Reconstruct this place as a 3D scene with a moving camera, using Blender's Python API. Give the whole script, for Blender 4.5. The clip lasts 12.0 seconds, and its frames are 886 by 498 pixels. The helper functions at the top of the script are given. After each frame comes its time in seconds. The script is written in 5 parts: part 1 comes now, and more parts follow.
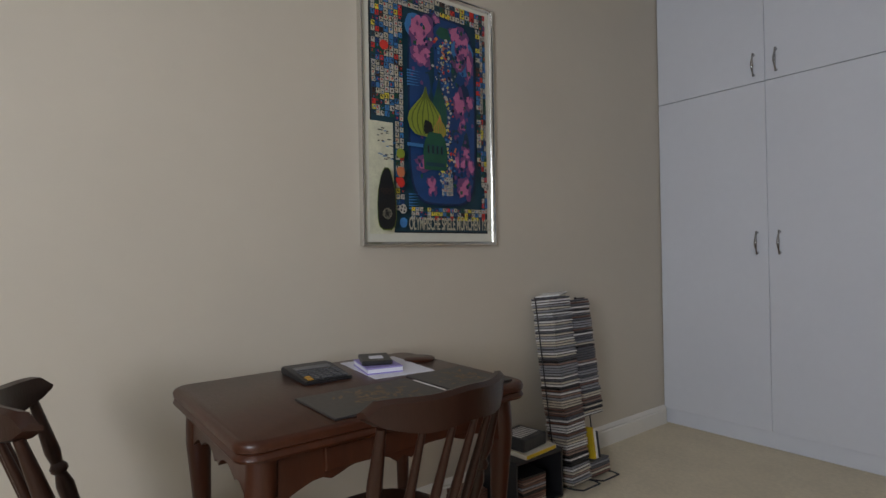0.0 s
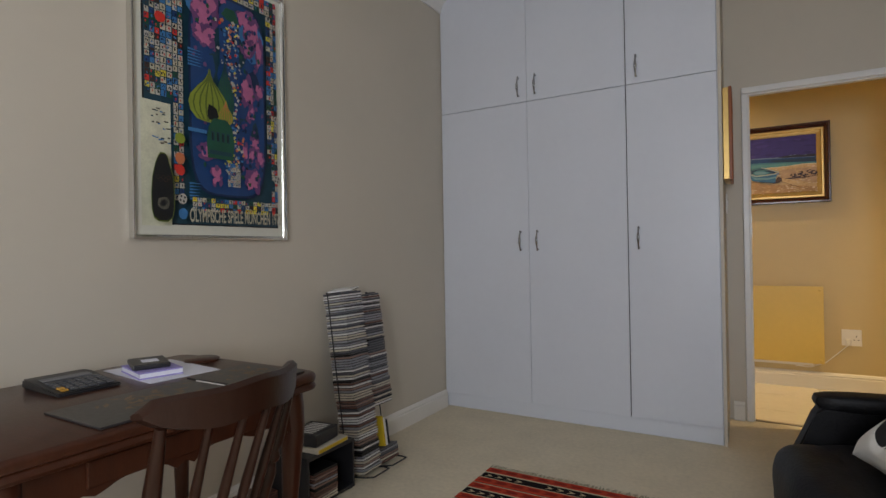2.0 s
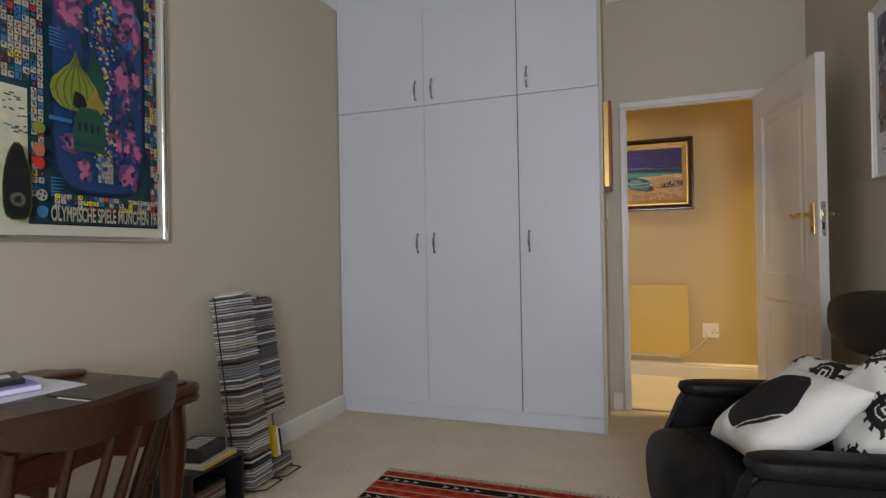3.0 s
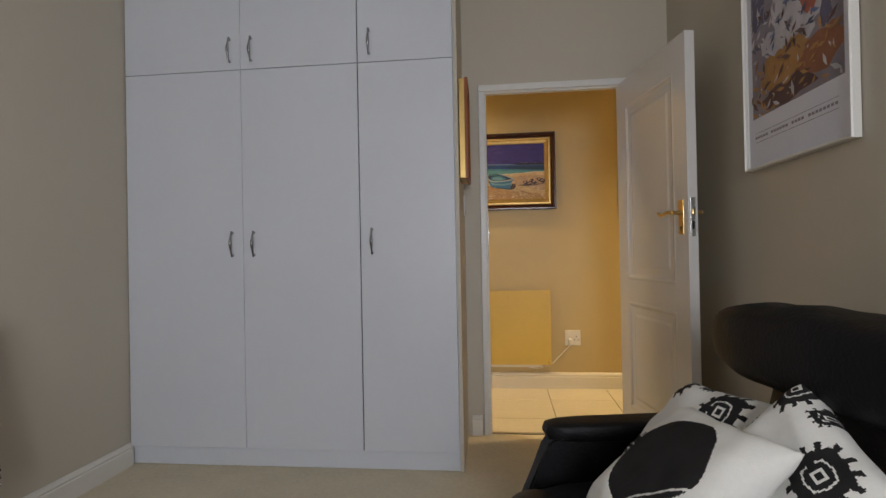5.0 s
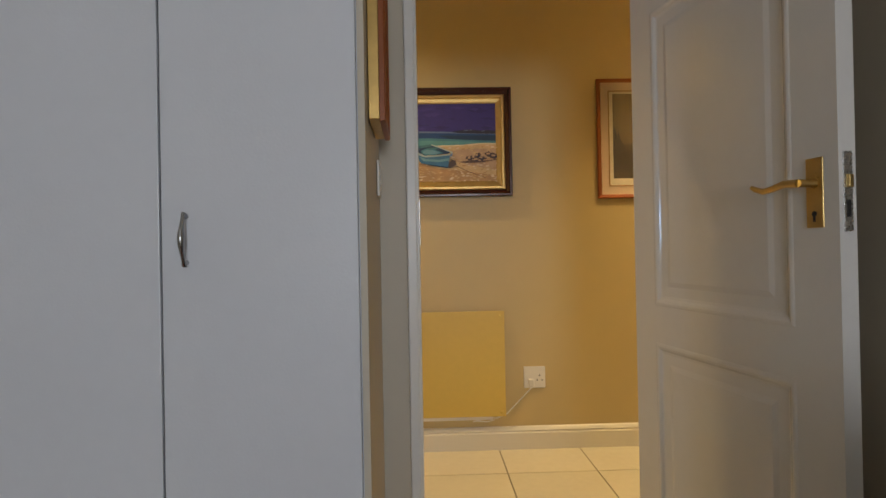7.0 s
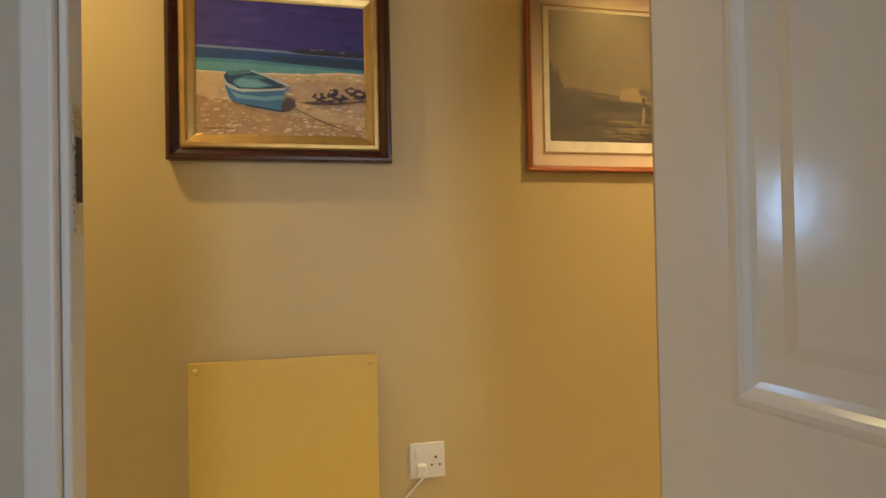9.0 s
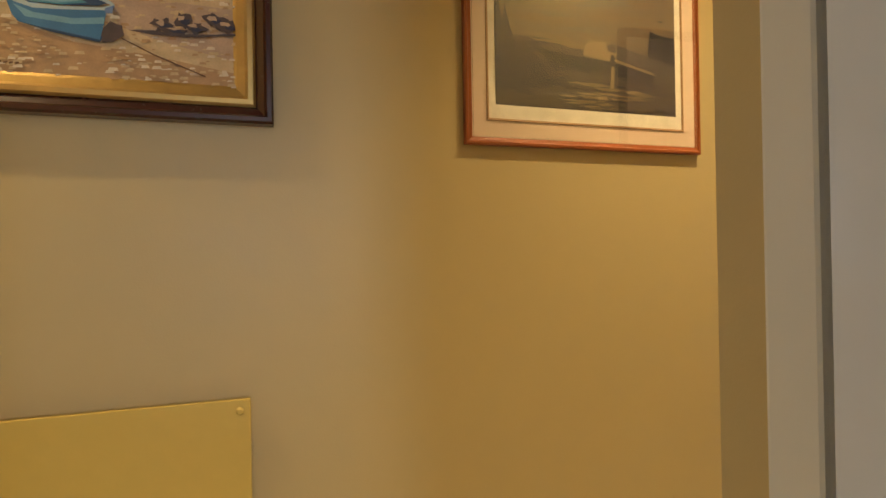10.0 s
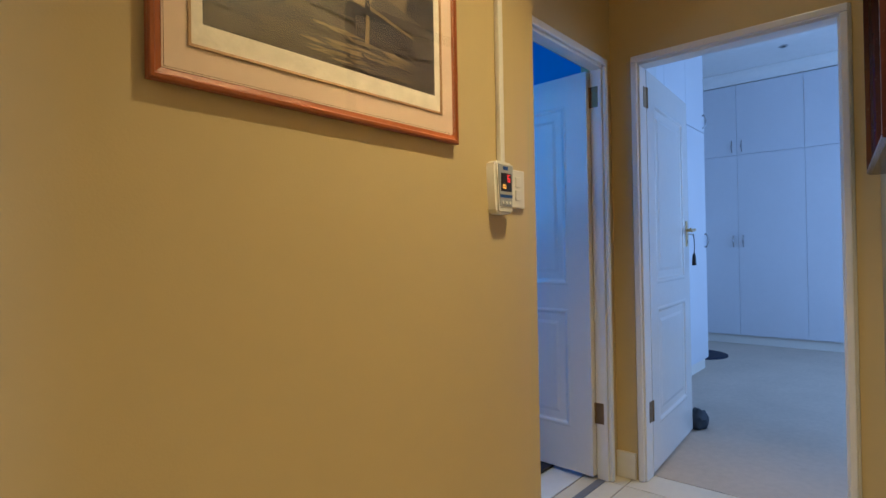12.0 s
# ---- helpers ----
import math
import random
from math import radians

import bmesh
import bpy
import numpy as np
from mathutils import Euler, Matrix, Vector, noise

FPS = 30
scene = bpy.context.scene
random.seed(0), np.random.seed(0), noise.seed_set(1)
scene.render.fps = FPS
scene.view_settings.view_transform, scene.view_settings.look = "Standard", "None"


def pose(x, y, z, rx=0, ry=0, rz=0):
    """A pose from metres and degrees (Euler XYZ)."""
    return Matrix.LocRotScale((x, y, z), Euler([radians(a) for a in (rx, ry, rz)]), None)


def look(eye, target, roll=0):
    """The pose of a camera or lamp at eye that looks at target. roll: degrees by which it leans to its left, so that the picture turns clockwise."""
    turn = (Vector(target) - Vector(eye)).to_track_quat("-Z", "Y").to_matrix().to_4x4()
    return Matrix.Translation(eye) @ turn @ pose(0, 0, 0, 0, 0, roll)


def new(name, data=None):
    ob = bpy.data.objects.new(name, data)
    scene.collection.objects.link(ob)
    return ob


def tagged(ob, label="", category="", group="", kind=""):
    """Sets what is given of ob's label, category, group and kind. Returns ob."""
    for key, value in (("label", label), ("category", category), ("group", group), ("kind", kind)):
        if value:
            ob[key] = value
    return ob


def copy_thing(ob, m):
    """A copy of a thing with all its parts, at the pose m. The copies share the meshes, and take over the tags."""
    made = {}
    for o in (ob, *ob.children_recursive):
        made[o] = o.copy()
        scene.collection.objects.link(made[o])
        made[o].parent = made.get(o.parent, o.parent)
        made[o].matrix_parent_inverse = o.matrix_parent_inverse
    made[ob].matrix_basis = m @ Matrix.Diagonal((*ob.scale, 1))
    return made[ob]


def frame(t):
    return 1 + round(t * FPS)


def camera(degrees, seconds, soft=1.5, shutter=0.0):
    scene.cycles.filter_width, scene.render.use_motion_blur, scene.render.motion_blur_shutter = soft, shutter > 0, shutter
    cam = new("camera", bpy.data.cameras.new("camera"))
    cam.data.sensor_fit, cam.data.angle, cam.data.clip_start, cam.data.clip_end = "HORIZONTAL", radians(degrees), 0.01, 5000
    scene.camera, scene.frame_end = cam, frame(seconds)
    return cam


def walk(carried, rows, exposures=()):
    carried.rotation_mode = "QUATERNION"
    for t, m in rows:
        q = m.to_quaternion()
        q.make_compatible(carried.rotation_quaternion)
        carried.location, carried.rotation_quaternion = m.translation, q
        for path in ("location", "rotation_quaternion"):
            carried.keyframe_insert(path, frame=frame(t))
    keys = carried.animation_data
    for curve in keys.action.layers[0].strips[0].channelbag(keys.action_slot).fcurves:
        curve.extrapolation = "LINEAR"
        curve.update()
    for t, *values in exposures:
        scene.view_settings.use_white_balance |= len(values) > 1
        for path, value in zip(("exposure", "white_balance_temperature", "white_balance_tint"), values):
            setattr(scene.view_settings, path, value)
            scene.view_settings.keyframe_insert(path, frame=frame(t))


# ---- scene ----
cam = camera(78.5, 12.0)
PATH = [
    (0, (0.223, -0.062, 1.117), (-1.358, 1.162, 1.132), -0.98),
    (0.5, (0.249, -0.062, 1.093), (-1.246, 1.266, 1.112), -1.00),
    (1, (0.273, -0.062, 1.080), (-1.083, 1.396, 1.100), -0.99),
    (1.5, (0.259, -0.085, 1.094), (-0.935, 1.519, 1.098), -0.94),
    (2, (0.242, -0.093, 1.087), (-0.773, 1.635, 1.095), -0.99),
    (2.5, (0.236, -0.095, 1.086), (-0.608, 1.722, 1.095), -1.00),
    (3, (0.248, -0.089, 1.084), (-0.429, 1.797, 1.096), -1.04),
    (3.5, (0.257, -0.086, 1.070), (-0.276, 1.841, 1.089), -1.16),
    (5.5, (0.283, 0.903, 1.093), (0.132, 2.897, 1.104), -1.07),
    (6, (0.268, 1.253, 1.112), (0.167, 3.250, 1.122), -1.09),
    (6.5, (0.252, 1.561, 1.101), (0.187, 3.560, 1.113), -1.10),
    (7.3, (0.205, 2.040, 1.105), (0.345, 4.035, 1.117), -1.05),
    (8.5, (0.357, 2.757, 1.113), (0.652, 4.734, 1.123), -0.96),
    (9, (0.502, 3.042, 1.097), (0.898, 5.009, 1.118), -1.07),
    (9.5, (0.622, 3.280, 1.100), (1.086, 5.228, 1.112), -1.15),
    (10, (0.683, 3.522, 1.105), (1.294, 5.427, 1.112), -1.00),
    (10.5, (0.722, 3.730, 1.134), (1.635, 5.509, 1.122), -0.72),
    (11, (0.757, 3.866, 1.127), (1.980, 5.448, 1.120), -0.83),
    (11.5, (0.817, 3.925, 1.108), (2.224, 5.346, 1.113), -0.90),
    (12, (0.840, 3.961, 1.102), (2.350, 5.273, 1.115), -1.02),
]
walk(cam, [(t, look(eye, target, roll)) for t, eye, target, roll in PATH], [(0, -0.05, 6500, 14), (1, -0.02, 6500, 14), (2.5, 0.13, 6600, 14), (3.5, 0.25, 6600, 14), (5.5, 0.07, 6650, 13), (6.5, 0.0, 6650, 12), (8.5, 0.28, 6450, 11), (9.5, 0.13, 6300, 10), (10.5, 0.05, 6050, 10), (11.5, 0.0, 5600, 10), (12, -0.03, 5500, 10)])

# ---- light ----
def lin(r, g, b):
    return tuple(((c / 255) / 12.92 if c / 255 <= 0.04045 else ((c / 255 + 0.055) / 1.055) ** 2.4) for c in (r, g, b))


world = bpy.data.worlds.new("sky")
scene.world = world
world.use_nodes = True
sky = world.node_tree.nodes.new("ShaderNodeTexSky")
sky.sky_type, sky.sun_disc = "NISHITA", False
sky.sun_elevation, sky.sun_rotation = radians(40), radians(0)
world.node_tree.links.new(sky.outputs[0], world.node_tree.nodes["Background"].inputs[0])
world.node_tree.nodes["Background"].inputs[1].default_value = 0.1


def area_light(name, eye, target, w, h, watts, color):
    data = bpy.data.lights.new(name, "AREA")
    data.shape, data.size, data.size_y, data.energy, data.color = "RECTANGLE", w, h, watts, color
    ob = new(name, data)
    ob.matrix_world = look(eye, target)
    return ob


def spot_light(name, eye, watts, color, angle=100):
    data = bpy.data.lights.new(name, "SPOT")
    data.energy, data.color, data.spot_size, data.spot_blend, data.shadow_soft_size = watts, color, radians(angle), 1.0, 0.03
    ob = new(name, data)
    ob.matrix_world = look(eye, (eye[0], eye[1] + 0.001, 0))
    return ob


COOL = (0.85, 0.92, 1.0)
WARM = (1.0, 0.725, 0.325)
window_light = area_light("window_daylight", (0.66, -1.72, 1.5), (-0.85, 2.2, 1.1), 1.1, 1.2, 45.5, COOL)
window_light.data.spread = radians(158)
area_light("bedroom_daylight", (6.0, 2.12, 1.6), (6.0, 5.0, 1.2), 2.2, 1.4, 74, (0.38, 0.60, 1.0))
area_light("bathroom_daylight", (2.05, 6.3, 1.6), (4.0, 6.1, 1.3), 1.4, 1.4, 18, (0.09, 0.44, 1.0))
# the hall area lamp is added, unseen, for the bluish highlight on the door
area_light("added_hall_daylight", (-1.65, 4.87, 1.32), (-1.65, 3.0, 1.3), 0.28, 0.34, 10, (0.36, 0.62, 1.0))
# lamps at x 3.0 and -2.3 are added out of view to brighten the hall
for lx, ly, watts, cone in ((-0.60, 4.40, 92, 125), (1.95, 4.15, 180, 96), (3.0, 4.36, 8, 96), (-2.3, 4.36, 80, 96)):
    spot_light("hall_downlight", (lx, ly, 2.835), watts, WARM, cone)


# ---- materials ----
def shade(name, col, rough=0.5, metal=0.0, var=0.08, scale=6.0, bump=0.0, bscale=80.0, stretch=(1, 1, 1), spec=0.5, fine=0.04, coat=0.0, rnd=0.0, island=0.0, local=False):
    m = bpy.data.materials.new(name)
    m.use_nodes = True
    nt = m.node_tree
    n, l = nt.nodes, nt.links
    b = n["Principled BSDF"]
    b.inputs["Roughness"].default_value = rough
    b.inputs["Metallic"].default_value = metal
    b.inputs["Specular IOR Level"].default_value = spec
    b.inputs["Coat Weight"].default_value = coat
    if local:
        src = n.new("ShaderNodeTexCoord").outputs["Object"]
    else:
        src = n.new("ShaderNodeNewGeometry").outputs["Position"]
    mp = n.new("ShaderNodeMapping")
    mp.inputs["Scale"].default_value = stretch
    l.new(src, mp.inputs[0])
    big, small = n.new("ShaderNodeTexNoise"), n.new("ShaderNodeTexNoise")
    big.inputs["Scale"].default_value, small.inputs["Scale"].default_value = scale, scale * 9
    big.inputs["Detail"].default_value, small.inputs["Detail"].default_value = 3, 2
    for t in (big, small):
        l.new(mp.outputs[0], t.inputs["Vector"])

    def math_node(op, a, b2):
        q = n.new("ShaderNodeMath")
        q.operation = op
        for i, v in enumerate((a, b2)):
            if isinstance(v, (int, float)):
                q.inputs[i].default_value = v
            else:
                l.new(v, q.inputs[i])
        return q.outputs[0]

    f = math_node("MULTIPLY_ADD", big.outputs["Fac"], 2 * var)
    f.node.inputs[2].default_value = 1 - var
    g = math_node("MULTIPLY_ADD", small.outputs["Fac"], 2 * fine)
    g.node.inputs[2].default_value = 1 - fine
    f = math_node("MULTIPLY", f, g)
    if rnd:
        o = n.new("ShaderNodeObjectInfo")
        r = math_node("MULTIPLY_ADD", o.outputs["Random"], 2 * rnd)
        r.node.inputs[2].default_value = 1 - rnd
        f = math_node("MULTIPLY", f, r)
    if island:
        o = n.new("ShaderNodeNewGeometry")
        r = math_node("MULTIPLY_ADD", o.outputs["Random Per Island"], 2 * island)
        r.node.inputs[2].default_value = 1 - island
        f = math_node("MULTIPLY", f, r)
    v = n.new("ShaderNodeVectorMath")
    v.operation = "SCALE"
    v.inputs[0].default_value = col
    l.new(f, v.inputs["Scale"])
    l.new(v.outputs[0], b.inputs["Base Color"])
    rr = math_node("MULTIPLY_ADD", small.outputs["Fac"], 0.12)
    rr.node.inputs[2].default_value = max(rough - 0.06, 0.02)
    l.new(rr, b.inputs["Roughness"])
    if bump:
        bn, bt = n.new("ShaderNodeBump"), n.new("ShaderNodeTexNoise")
        bt.inputs["Scale"].default_value, bt.inputs["Detail"].default_value = bscale, 3
        l.new(mp.outputs[0], bt.inputs["Vector"])
        l.new(bt.outputs["Fac"], bn.inputs["Height"])
        bn.inputs["Strength"].default_value, bn.inputs["Distance"].default_value = bump, 0.004
        l.new(bn.outputs[0], b.inputs["Normal"])
    return m


def glow(name, col, strength):
    m = bpy.data.materials.new(name)
    m.use_nodes = True
    b = m.node_tree.nodes["Principled BSDF"]
    b.inputs["Base Color"].default_value = (*col, 1)
    b.inputs["Emission Color"].default_value = (*col, 1)
    b.inputs["Emission Strength"].default_value = strength
    return m


def glass(name):
    m = bpy.data.materials.new(name)
    m.use_nodes = True
    b = m.node_tree.nodes["Principled BSDF"]
    b.inputs["Base Color"].default_value = (1, 1, 1, 1)
    b.inputs["Roughness"].default_value = 0.02
    b.inputs["Transmission Weight"].default_value = 1.0
    b.inputs["IOR"].default_value = 1.45
    return m


WALL = shade("wall_paint_beige", (0.550, 0.497, 0.408), 0.55, var=0.05, scale=1.5, bump=0.06, bscale=220, fine=0.02)
YELLOW = shade("wall_paint_yellow", (0.552, 0.436, 0.222), 0.45, var=0.05, scale=1.5, bump=0.06, bscale=220, fine=0.02)
WHITE = shade("white_gloss_paint", (0.74, 0.73, 0.71), 0.32, var=0.04, scale=3, bump=0.05, bscale=60, fine=0.02)
DOORWHITE = shade("white_door_enamel", (0.72, 0.70, 0.67), 0.17, var=0.04, scale=4, bump=0.05, bscale=45, fine=0.02)
CEIL = shade("ceiling_paint", (0.78, 0.77, 0.75), 0.7, var=0.03, scale=2, bump=0.05, bscale=150)
CUPWHITE = shade("cupboard_white_paint", (0.64, 0.665, 0.72), 0.36, var=0.04, scale=2.5, bump=0.10, bscale=130, fine=0.02)
CARPET = shade("carpet_beige", (0.74, 0.65, 0.49), 0.95, var=0.10, scale=5, bump=0.9, bscale=420, fine=0.12, spec=0.1)
CARPET2 = shade("carpet_pale_beige", (0.56, 0.48, 0.40), 0.95, var=0.10, scale=3, bump=0.8, bscale=400, fine=0.1, spec=0.1)
TILE = shade("floor_tile_cream", (0.66, 0.60, 0.48), 0.22, var=0.06, scale=3, bump=0.03, bscale=30, rnd=0.03)
BATHTILE = shade("bath_tile_white", (0.72, 0.74, 0.76), 0.2, var=0.04, scale=3)
GROUT = shade("grout", (0.28, 0.24, 0.18), 0.9, var=0.1, scale=20)
SKIRT = shade("skirting_white", (0.74, 0.71, 0.65), 0.35, var=0.04, scale=4, fine=0.02)
DARKWOOD = shade("dark_mahogany", (0.048, 0.0135, 0.0055), 0.34, var=0.45, scale=5, bump=0.12, bscale=30, stretch=(1, 8, 1), fine=0.2, coat=0.12, spec=0.35)
CHAIRWOOD = shade("dark_stained_chair_wood", (0.026, 0.0085, 0.0042), 0.36, var=0.3, scale=7, bump=0.1, bscale=40, stretch=(4, 4, 1), fine=0.15, coat=0.08, spec=0.35)
LEATHER = shade("black_leather", (0.0045, 0.0043, 0.005), 0.52, var=0.3, scale=6, bump=0.4, bscale=110, fine=0.25, spec=0.22)
STEEL = shade("brushed_steel", (0.62, 0.62, 0.62), 0.28, metal=1.0, var=0.08, scale=20)
SILVER = shade("silver_frame", (0.70, 0.69, 0.66), 0.22, metal=1.0, var=0.06, scale=20)
CHROME = shade("chrome_handle", (0.40, 0.40, 0.41), 0.18, metal=1.0, var=0.1, scale=30)
BRASS = shade("aged_brass", (0.62, 0.44, 0.18), 0.3, metal=1.0, var=0.15, scale=30)
HINGE = shade("dull_brass_hinge", (0.25, 0.17, 0.09), 0.45, metal=0.8, var=0.2, scale=40)
GILT = shade("gilt_frame", (0.55, 0.36, 0.12), 0.35, metal=0.7, var=0.2, scale=25, bump=0.1)
DKFRAME = shade("dark_brown_frame", (0.048, 0.012, 0.008), 0.25, var=0.2, scale=12, coat=0.2)
REDWOOD = shade("reddish_wood_frame", (0.28, 0.075, 0.018), 0.38, var=0.10, scale=3, fine=0.02, spec=0.35)
BLACKPL = shade("black_plastic", (0.018, 0.018, 0.02), 0.4, var=0.15, scale=20)
GREYPL = shade("grey_plastic", (0.16, 0.16, 0.17), 0.45, var=0.1, scale=20)
WHITEPL = shade("white_plastic", (0.74, 0.72, 0.68), 0.35, var=0.03, scale=20)
HEATER = shade("heater_panel_painted", (0.66, 0.47, 0.105), 0.4, var=0.03, scale=3, bump=0.05, bscale=90)
PAPER = shade("white_paper", (0.72, 0.72, 0.80), 0.7, var=0.03, scale=10)
MATBOARD = shade("cream_mount_board", (0.62, 0.46, 0.345), 0.7, var=0.03, scale=8)
GLASS = glass("clear_glass")
DARKSTONE = shade("dark_stone", (0.035, 0.045, 0.06), 0.8, var=0.4, scale=14, bump=0.8, bscale=30)
COLD = shade("bathroom_wall_blue", (0.20, 0.42, 0.72), 0.5, var=0.05, scale=2)
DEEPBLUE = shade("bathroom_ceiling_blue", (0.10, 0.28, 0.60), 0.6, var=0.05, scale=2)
PALEBLUE = shade("bedroom_wall_paint", (0.62, 0.64, 0.66), 0.6, var=0.04, scale=2)


# ---- mesh helpers ----
def box(bm, x0, x1, y0, y1, z0, z1, mat=0):
    v = [bm.verts.new((x, y, z)) for x in (x0, x1) for y in (y0, y1) for z in (z0, z1)]
    for a in ((0, 1, 3, 2), (4, 6, 7, 5), (0, 4, 5, 1), (2, 3, 7, 6), (0, 2, 6, 4), (1, 5, 7, 3)):
        bm.faces.new([v[i] for i in a]).material_index = mat
    return v


def rbox(x0, x1, y0, y1, z0, z1, w=0.004, seg=2):
    bm = bmesh.new()
    box(bm, x0, x1, y0, y1, z0, z1)
    bmesh.ops.bevel(bm, geom=bm.edges[:], offset=w, segments=seg, affect="EDGES", profile=0.5)
    return bm


def boxes(*rows):
    bm = bmesh.new()
    for r in rows:
        box(bm, *r)
    return bm


def tube(bm, pts, radii, n=10, squash=(1, 1)):
    pts = [Vector(p) for p in pts]
    if isinstance(radii, (int, float)):
        radii = [radii] * len(pts)
    rings, side = [], None
    for i, p in enumerate(pts):
        d = (pts[min(i + 1, len(pts) - 1)] - pts[max(i - 1, 0)]).normalized()
        if side is None:
            side = d.cross(Vector((0, 0, 1)) if abs(d.z) < 0.9 else Vector((1, 0, 0))).normalized()
        side = (side - d * side.dot(d)).normalized()
        up = d.cross(side)
        rings.append([bm.verts.new(p + (side * math.cos(a) * squash[0] + up * math.sin(a) * squash[1]) * radii[i]) for a in [2 * math.pi * k / n for k in range(n)]])
    for a, b in zip(rings, rings[1:]):
        for k in range(n):
            bm.faces.new((a[k], a[(k + 1) % n], b[(k + 1) % n], b[k]))
    bm.faces.new(rings[0][::-1])
    bm.faces.new(rings[-1])
    return bm


def prism(bm, pts, axis, a, b, mat=0):
    """Extrude a polygon given in the two other axes from a to b along axis."""
    def at(p, s):
        return {"x": (s, p[0], p[1]), "y": (p[0], s, p[1]), "z": (p[0], p[1], s)}[axis]
    lo, hi = [bm.verts.new(at(p, a)) for p in pts], [bm.verts.new(at(p, b)) for p in pts]
    n = len(pts)
    bm.faces.new(lo[::-1]).material_index = mat
    bm.faces.new(hi).material_index = mat
    for i in range(n):
        bm.faces.new((lo[i], lo[(i + 1) % n], hi[(i + 1) % n], hi[i])).material_index = mat
    return bm


def finish(name, bm, mats, smooth=False):
    bmesh.ops.recalc_face_normals(bm, faces=bm.faces[:])
    me = bpy.data.meshes.new(name)
    bm.to_mesh(me)
    bm.free()
    for m in mats if isinstance(mats, (list, tuple)) else [mats]:
        me.materials.append(m)
    if smooth:
        me.polygons.foreach_set("use_smooth", [True] * len(me.polygons))
        me.set_sharp_from_angle(angle=radians(38))
    return me


def part(name, bm, mats, parent, label="", m=None, smooth=False):
    ob = new(name, finish(name, bm, mats, smooth))
    ob.parent = parent
    if m is not None:
        ob.matrix_basis = m
    if label:
        tagged(ob, label)
    return ob


def thing(name, label, category, m, group="", kind=""):
    return_ob = new(name)
    return_ob.empty_display_size = 0.1
    return_ob.matrix_basis = m
    return tagged(return_ob, label, category, group, kind)


def structure(name, bm, mats, label="", smooth=False, category=""):
    return tagged(new(name, finish(name, bm, mats, smooth)), label, category or name.split("_")[0], "", "structure")


# ---- large structure ----
XW, XE, YS, YN, YH, ZC = -1.69, 1.235, -1.80, 3.77, 4.885, 2.86
YNH = 3.892                      # hall face of the wall with the door
DX0, DX1, DTOP = 0.192, 1.003, 2.017   # clear door opening

structure("floor", boxes((XW - 0.2, XE + 0.2, YS - 0.2, YN + 0.037, -0.12, 0.0)), CARPET, "beige cut-pile carpet across the study floor")
structure("wall_west", boxes((XW - 0.15, XW, YS, YNH, 0, ZC)), WALL, "plain beige painted wall behind the writing table")
structure("wall_east", boxes((XE, XE + 0.15, YS, YN, 0, ZC)), WALL, "plain beige painted wall behind the armchair")
# south wall with the window opening
structure("wall_south", boxes((XW - 0.15, 0.08, YS - 0.2, YS, 0, ZC), (1.18, XE + 0.15, YS - 0.2, YS, 0, ZC), (0.08, 1.18, YS - 0.2, YS, 0, 0.85), (0.08, 1.18, YS - 0.2, YS, 2.1, ZC)), WALL, "plain beige wall with a window opening")
# wall with the door, room face and hall face
structure("wall_north", boxes((0.05, DX0 - 0.045, YN, YN + 0.04, 0, ZC), (DX1 + 0.045, XE + 0.15, YN, YN + 0.04, 0, ZC), (DX0 - 0.045, DX1 + 0.045, YN, YN + 0.04, DTOP + 0.045, ZC), (XW - 0.15, 0.05, YN, YN + 0.04, 0, ZC)), WALL, "beige painted wall round the door opening")
structure("wall_hall_south", boxes((-3.4, DX0 - 0.045, YN + 0.04, YNH, 0, ZC), (DX1 + 0.045, 1.6, YN + 0.04, YNH, 0, ZC), (DX0 - 0.045, DX1 + 0.045, YN + 0.04, YNH, DTOP + 0.045, ZC)), YELLOW, "warm yellow painted hall wall by the door")
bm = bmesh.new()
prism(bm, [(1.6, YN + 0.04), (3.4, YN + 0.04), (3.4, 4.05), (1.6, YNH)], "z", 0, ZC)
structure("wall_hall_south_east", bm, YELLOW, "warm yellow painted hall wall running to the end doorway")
structure("wall_hall_north", boxes((-3.4, -1.90, YH, YH + 0.2, 0, ZC), (-1.40, 2.365, YH, YH + 0.2, 0, ZC), (-1.90, -1.40, YH, YH + 0.2, 0, 0.92), (-1.90, -1.40, YH, YH + 0.2, 1.74, ZC)), YELLOW, "warm yellow painted hall wall with hung pictures")
AY = 5.075                      # face of the recessed wall with the bathroom door
structure("wall_recess", boxes((2.365, 2.47, AY, AY + 0.12, 0, ZC), (3.33, 3.40, AY, AY + 0.12, 0, ZC), (2.47, 3.33, AY, AY + 0.12, 2.012, ZC)), YELLOW, "yellow painted wall over the bathroom door")
BX = 3.40
structure("wall_hall_east", boxes((BX, BX + 0.12, 4.974, AY + 0.12, 0, ZC), (BX, BX + 0.12, 3.6, 4.124, 0, ZC), (BX, BX + 0.12, 4.124, 4.974, 2.02, ZC)), YELLOW, "yellow painted end wall round the bedroom doorway")
structure("wall_hall_west", boxes((-3.55, -3.4, YN, YH + 0.2, 0, ZC)), YELLOW, "yellow painted wall closing the hall")
structure("ceiling", boxes((XW - 0.2, XE + 0.2, YS - 0.2, YN + 0.03, ZC, ZC + 0.1)), CEIL, "flat white painted study ceiling")
structure("ceiling_hall", boxes((-3.6, BX + 0.06, YN + 0.03, AY + 0.06, ZC, ZC + 0.1)), CEIL, "flat white painted hall ceiling")


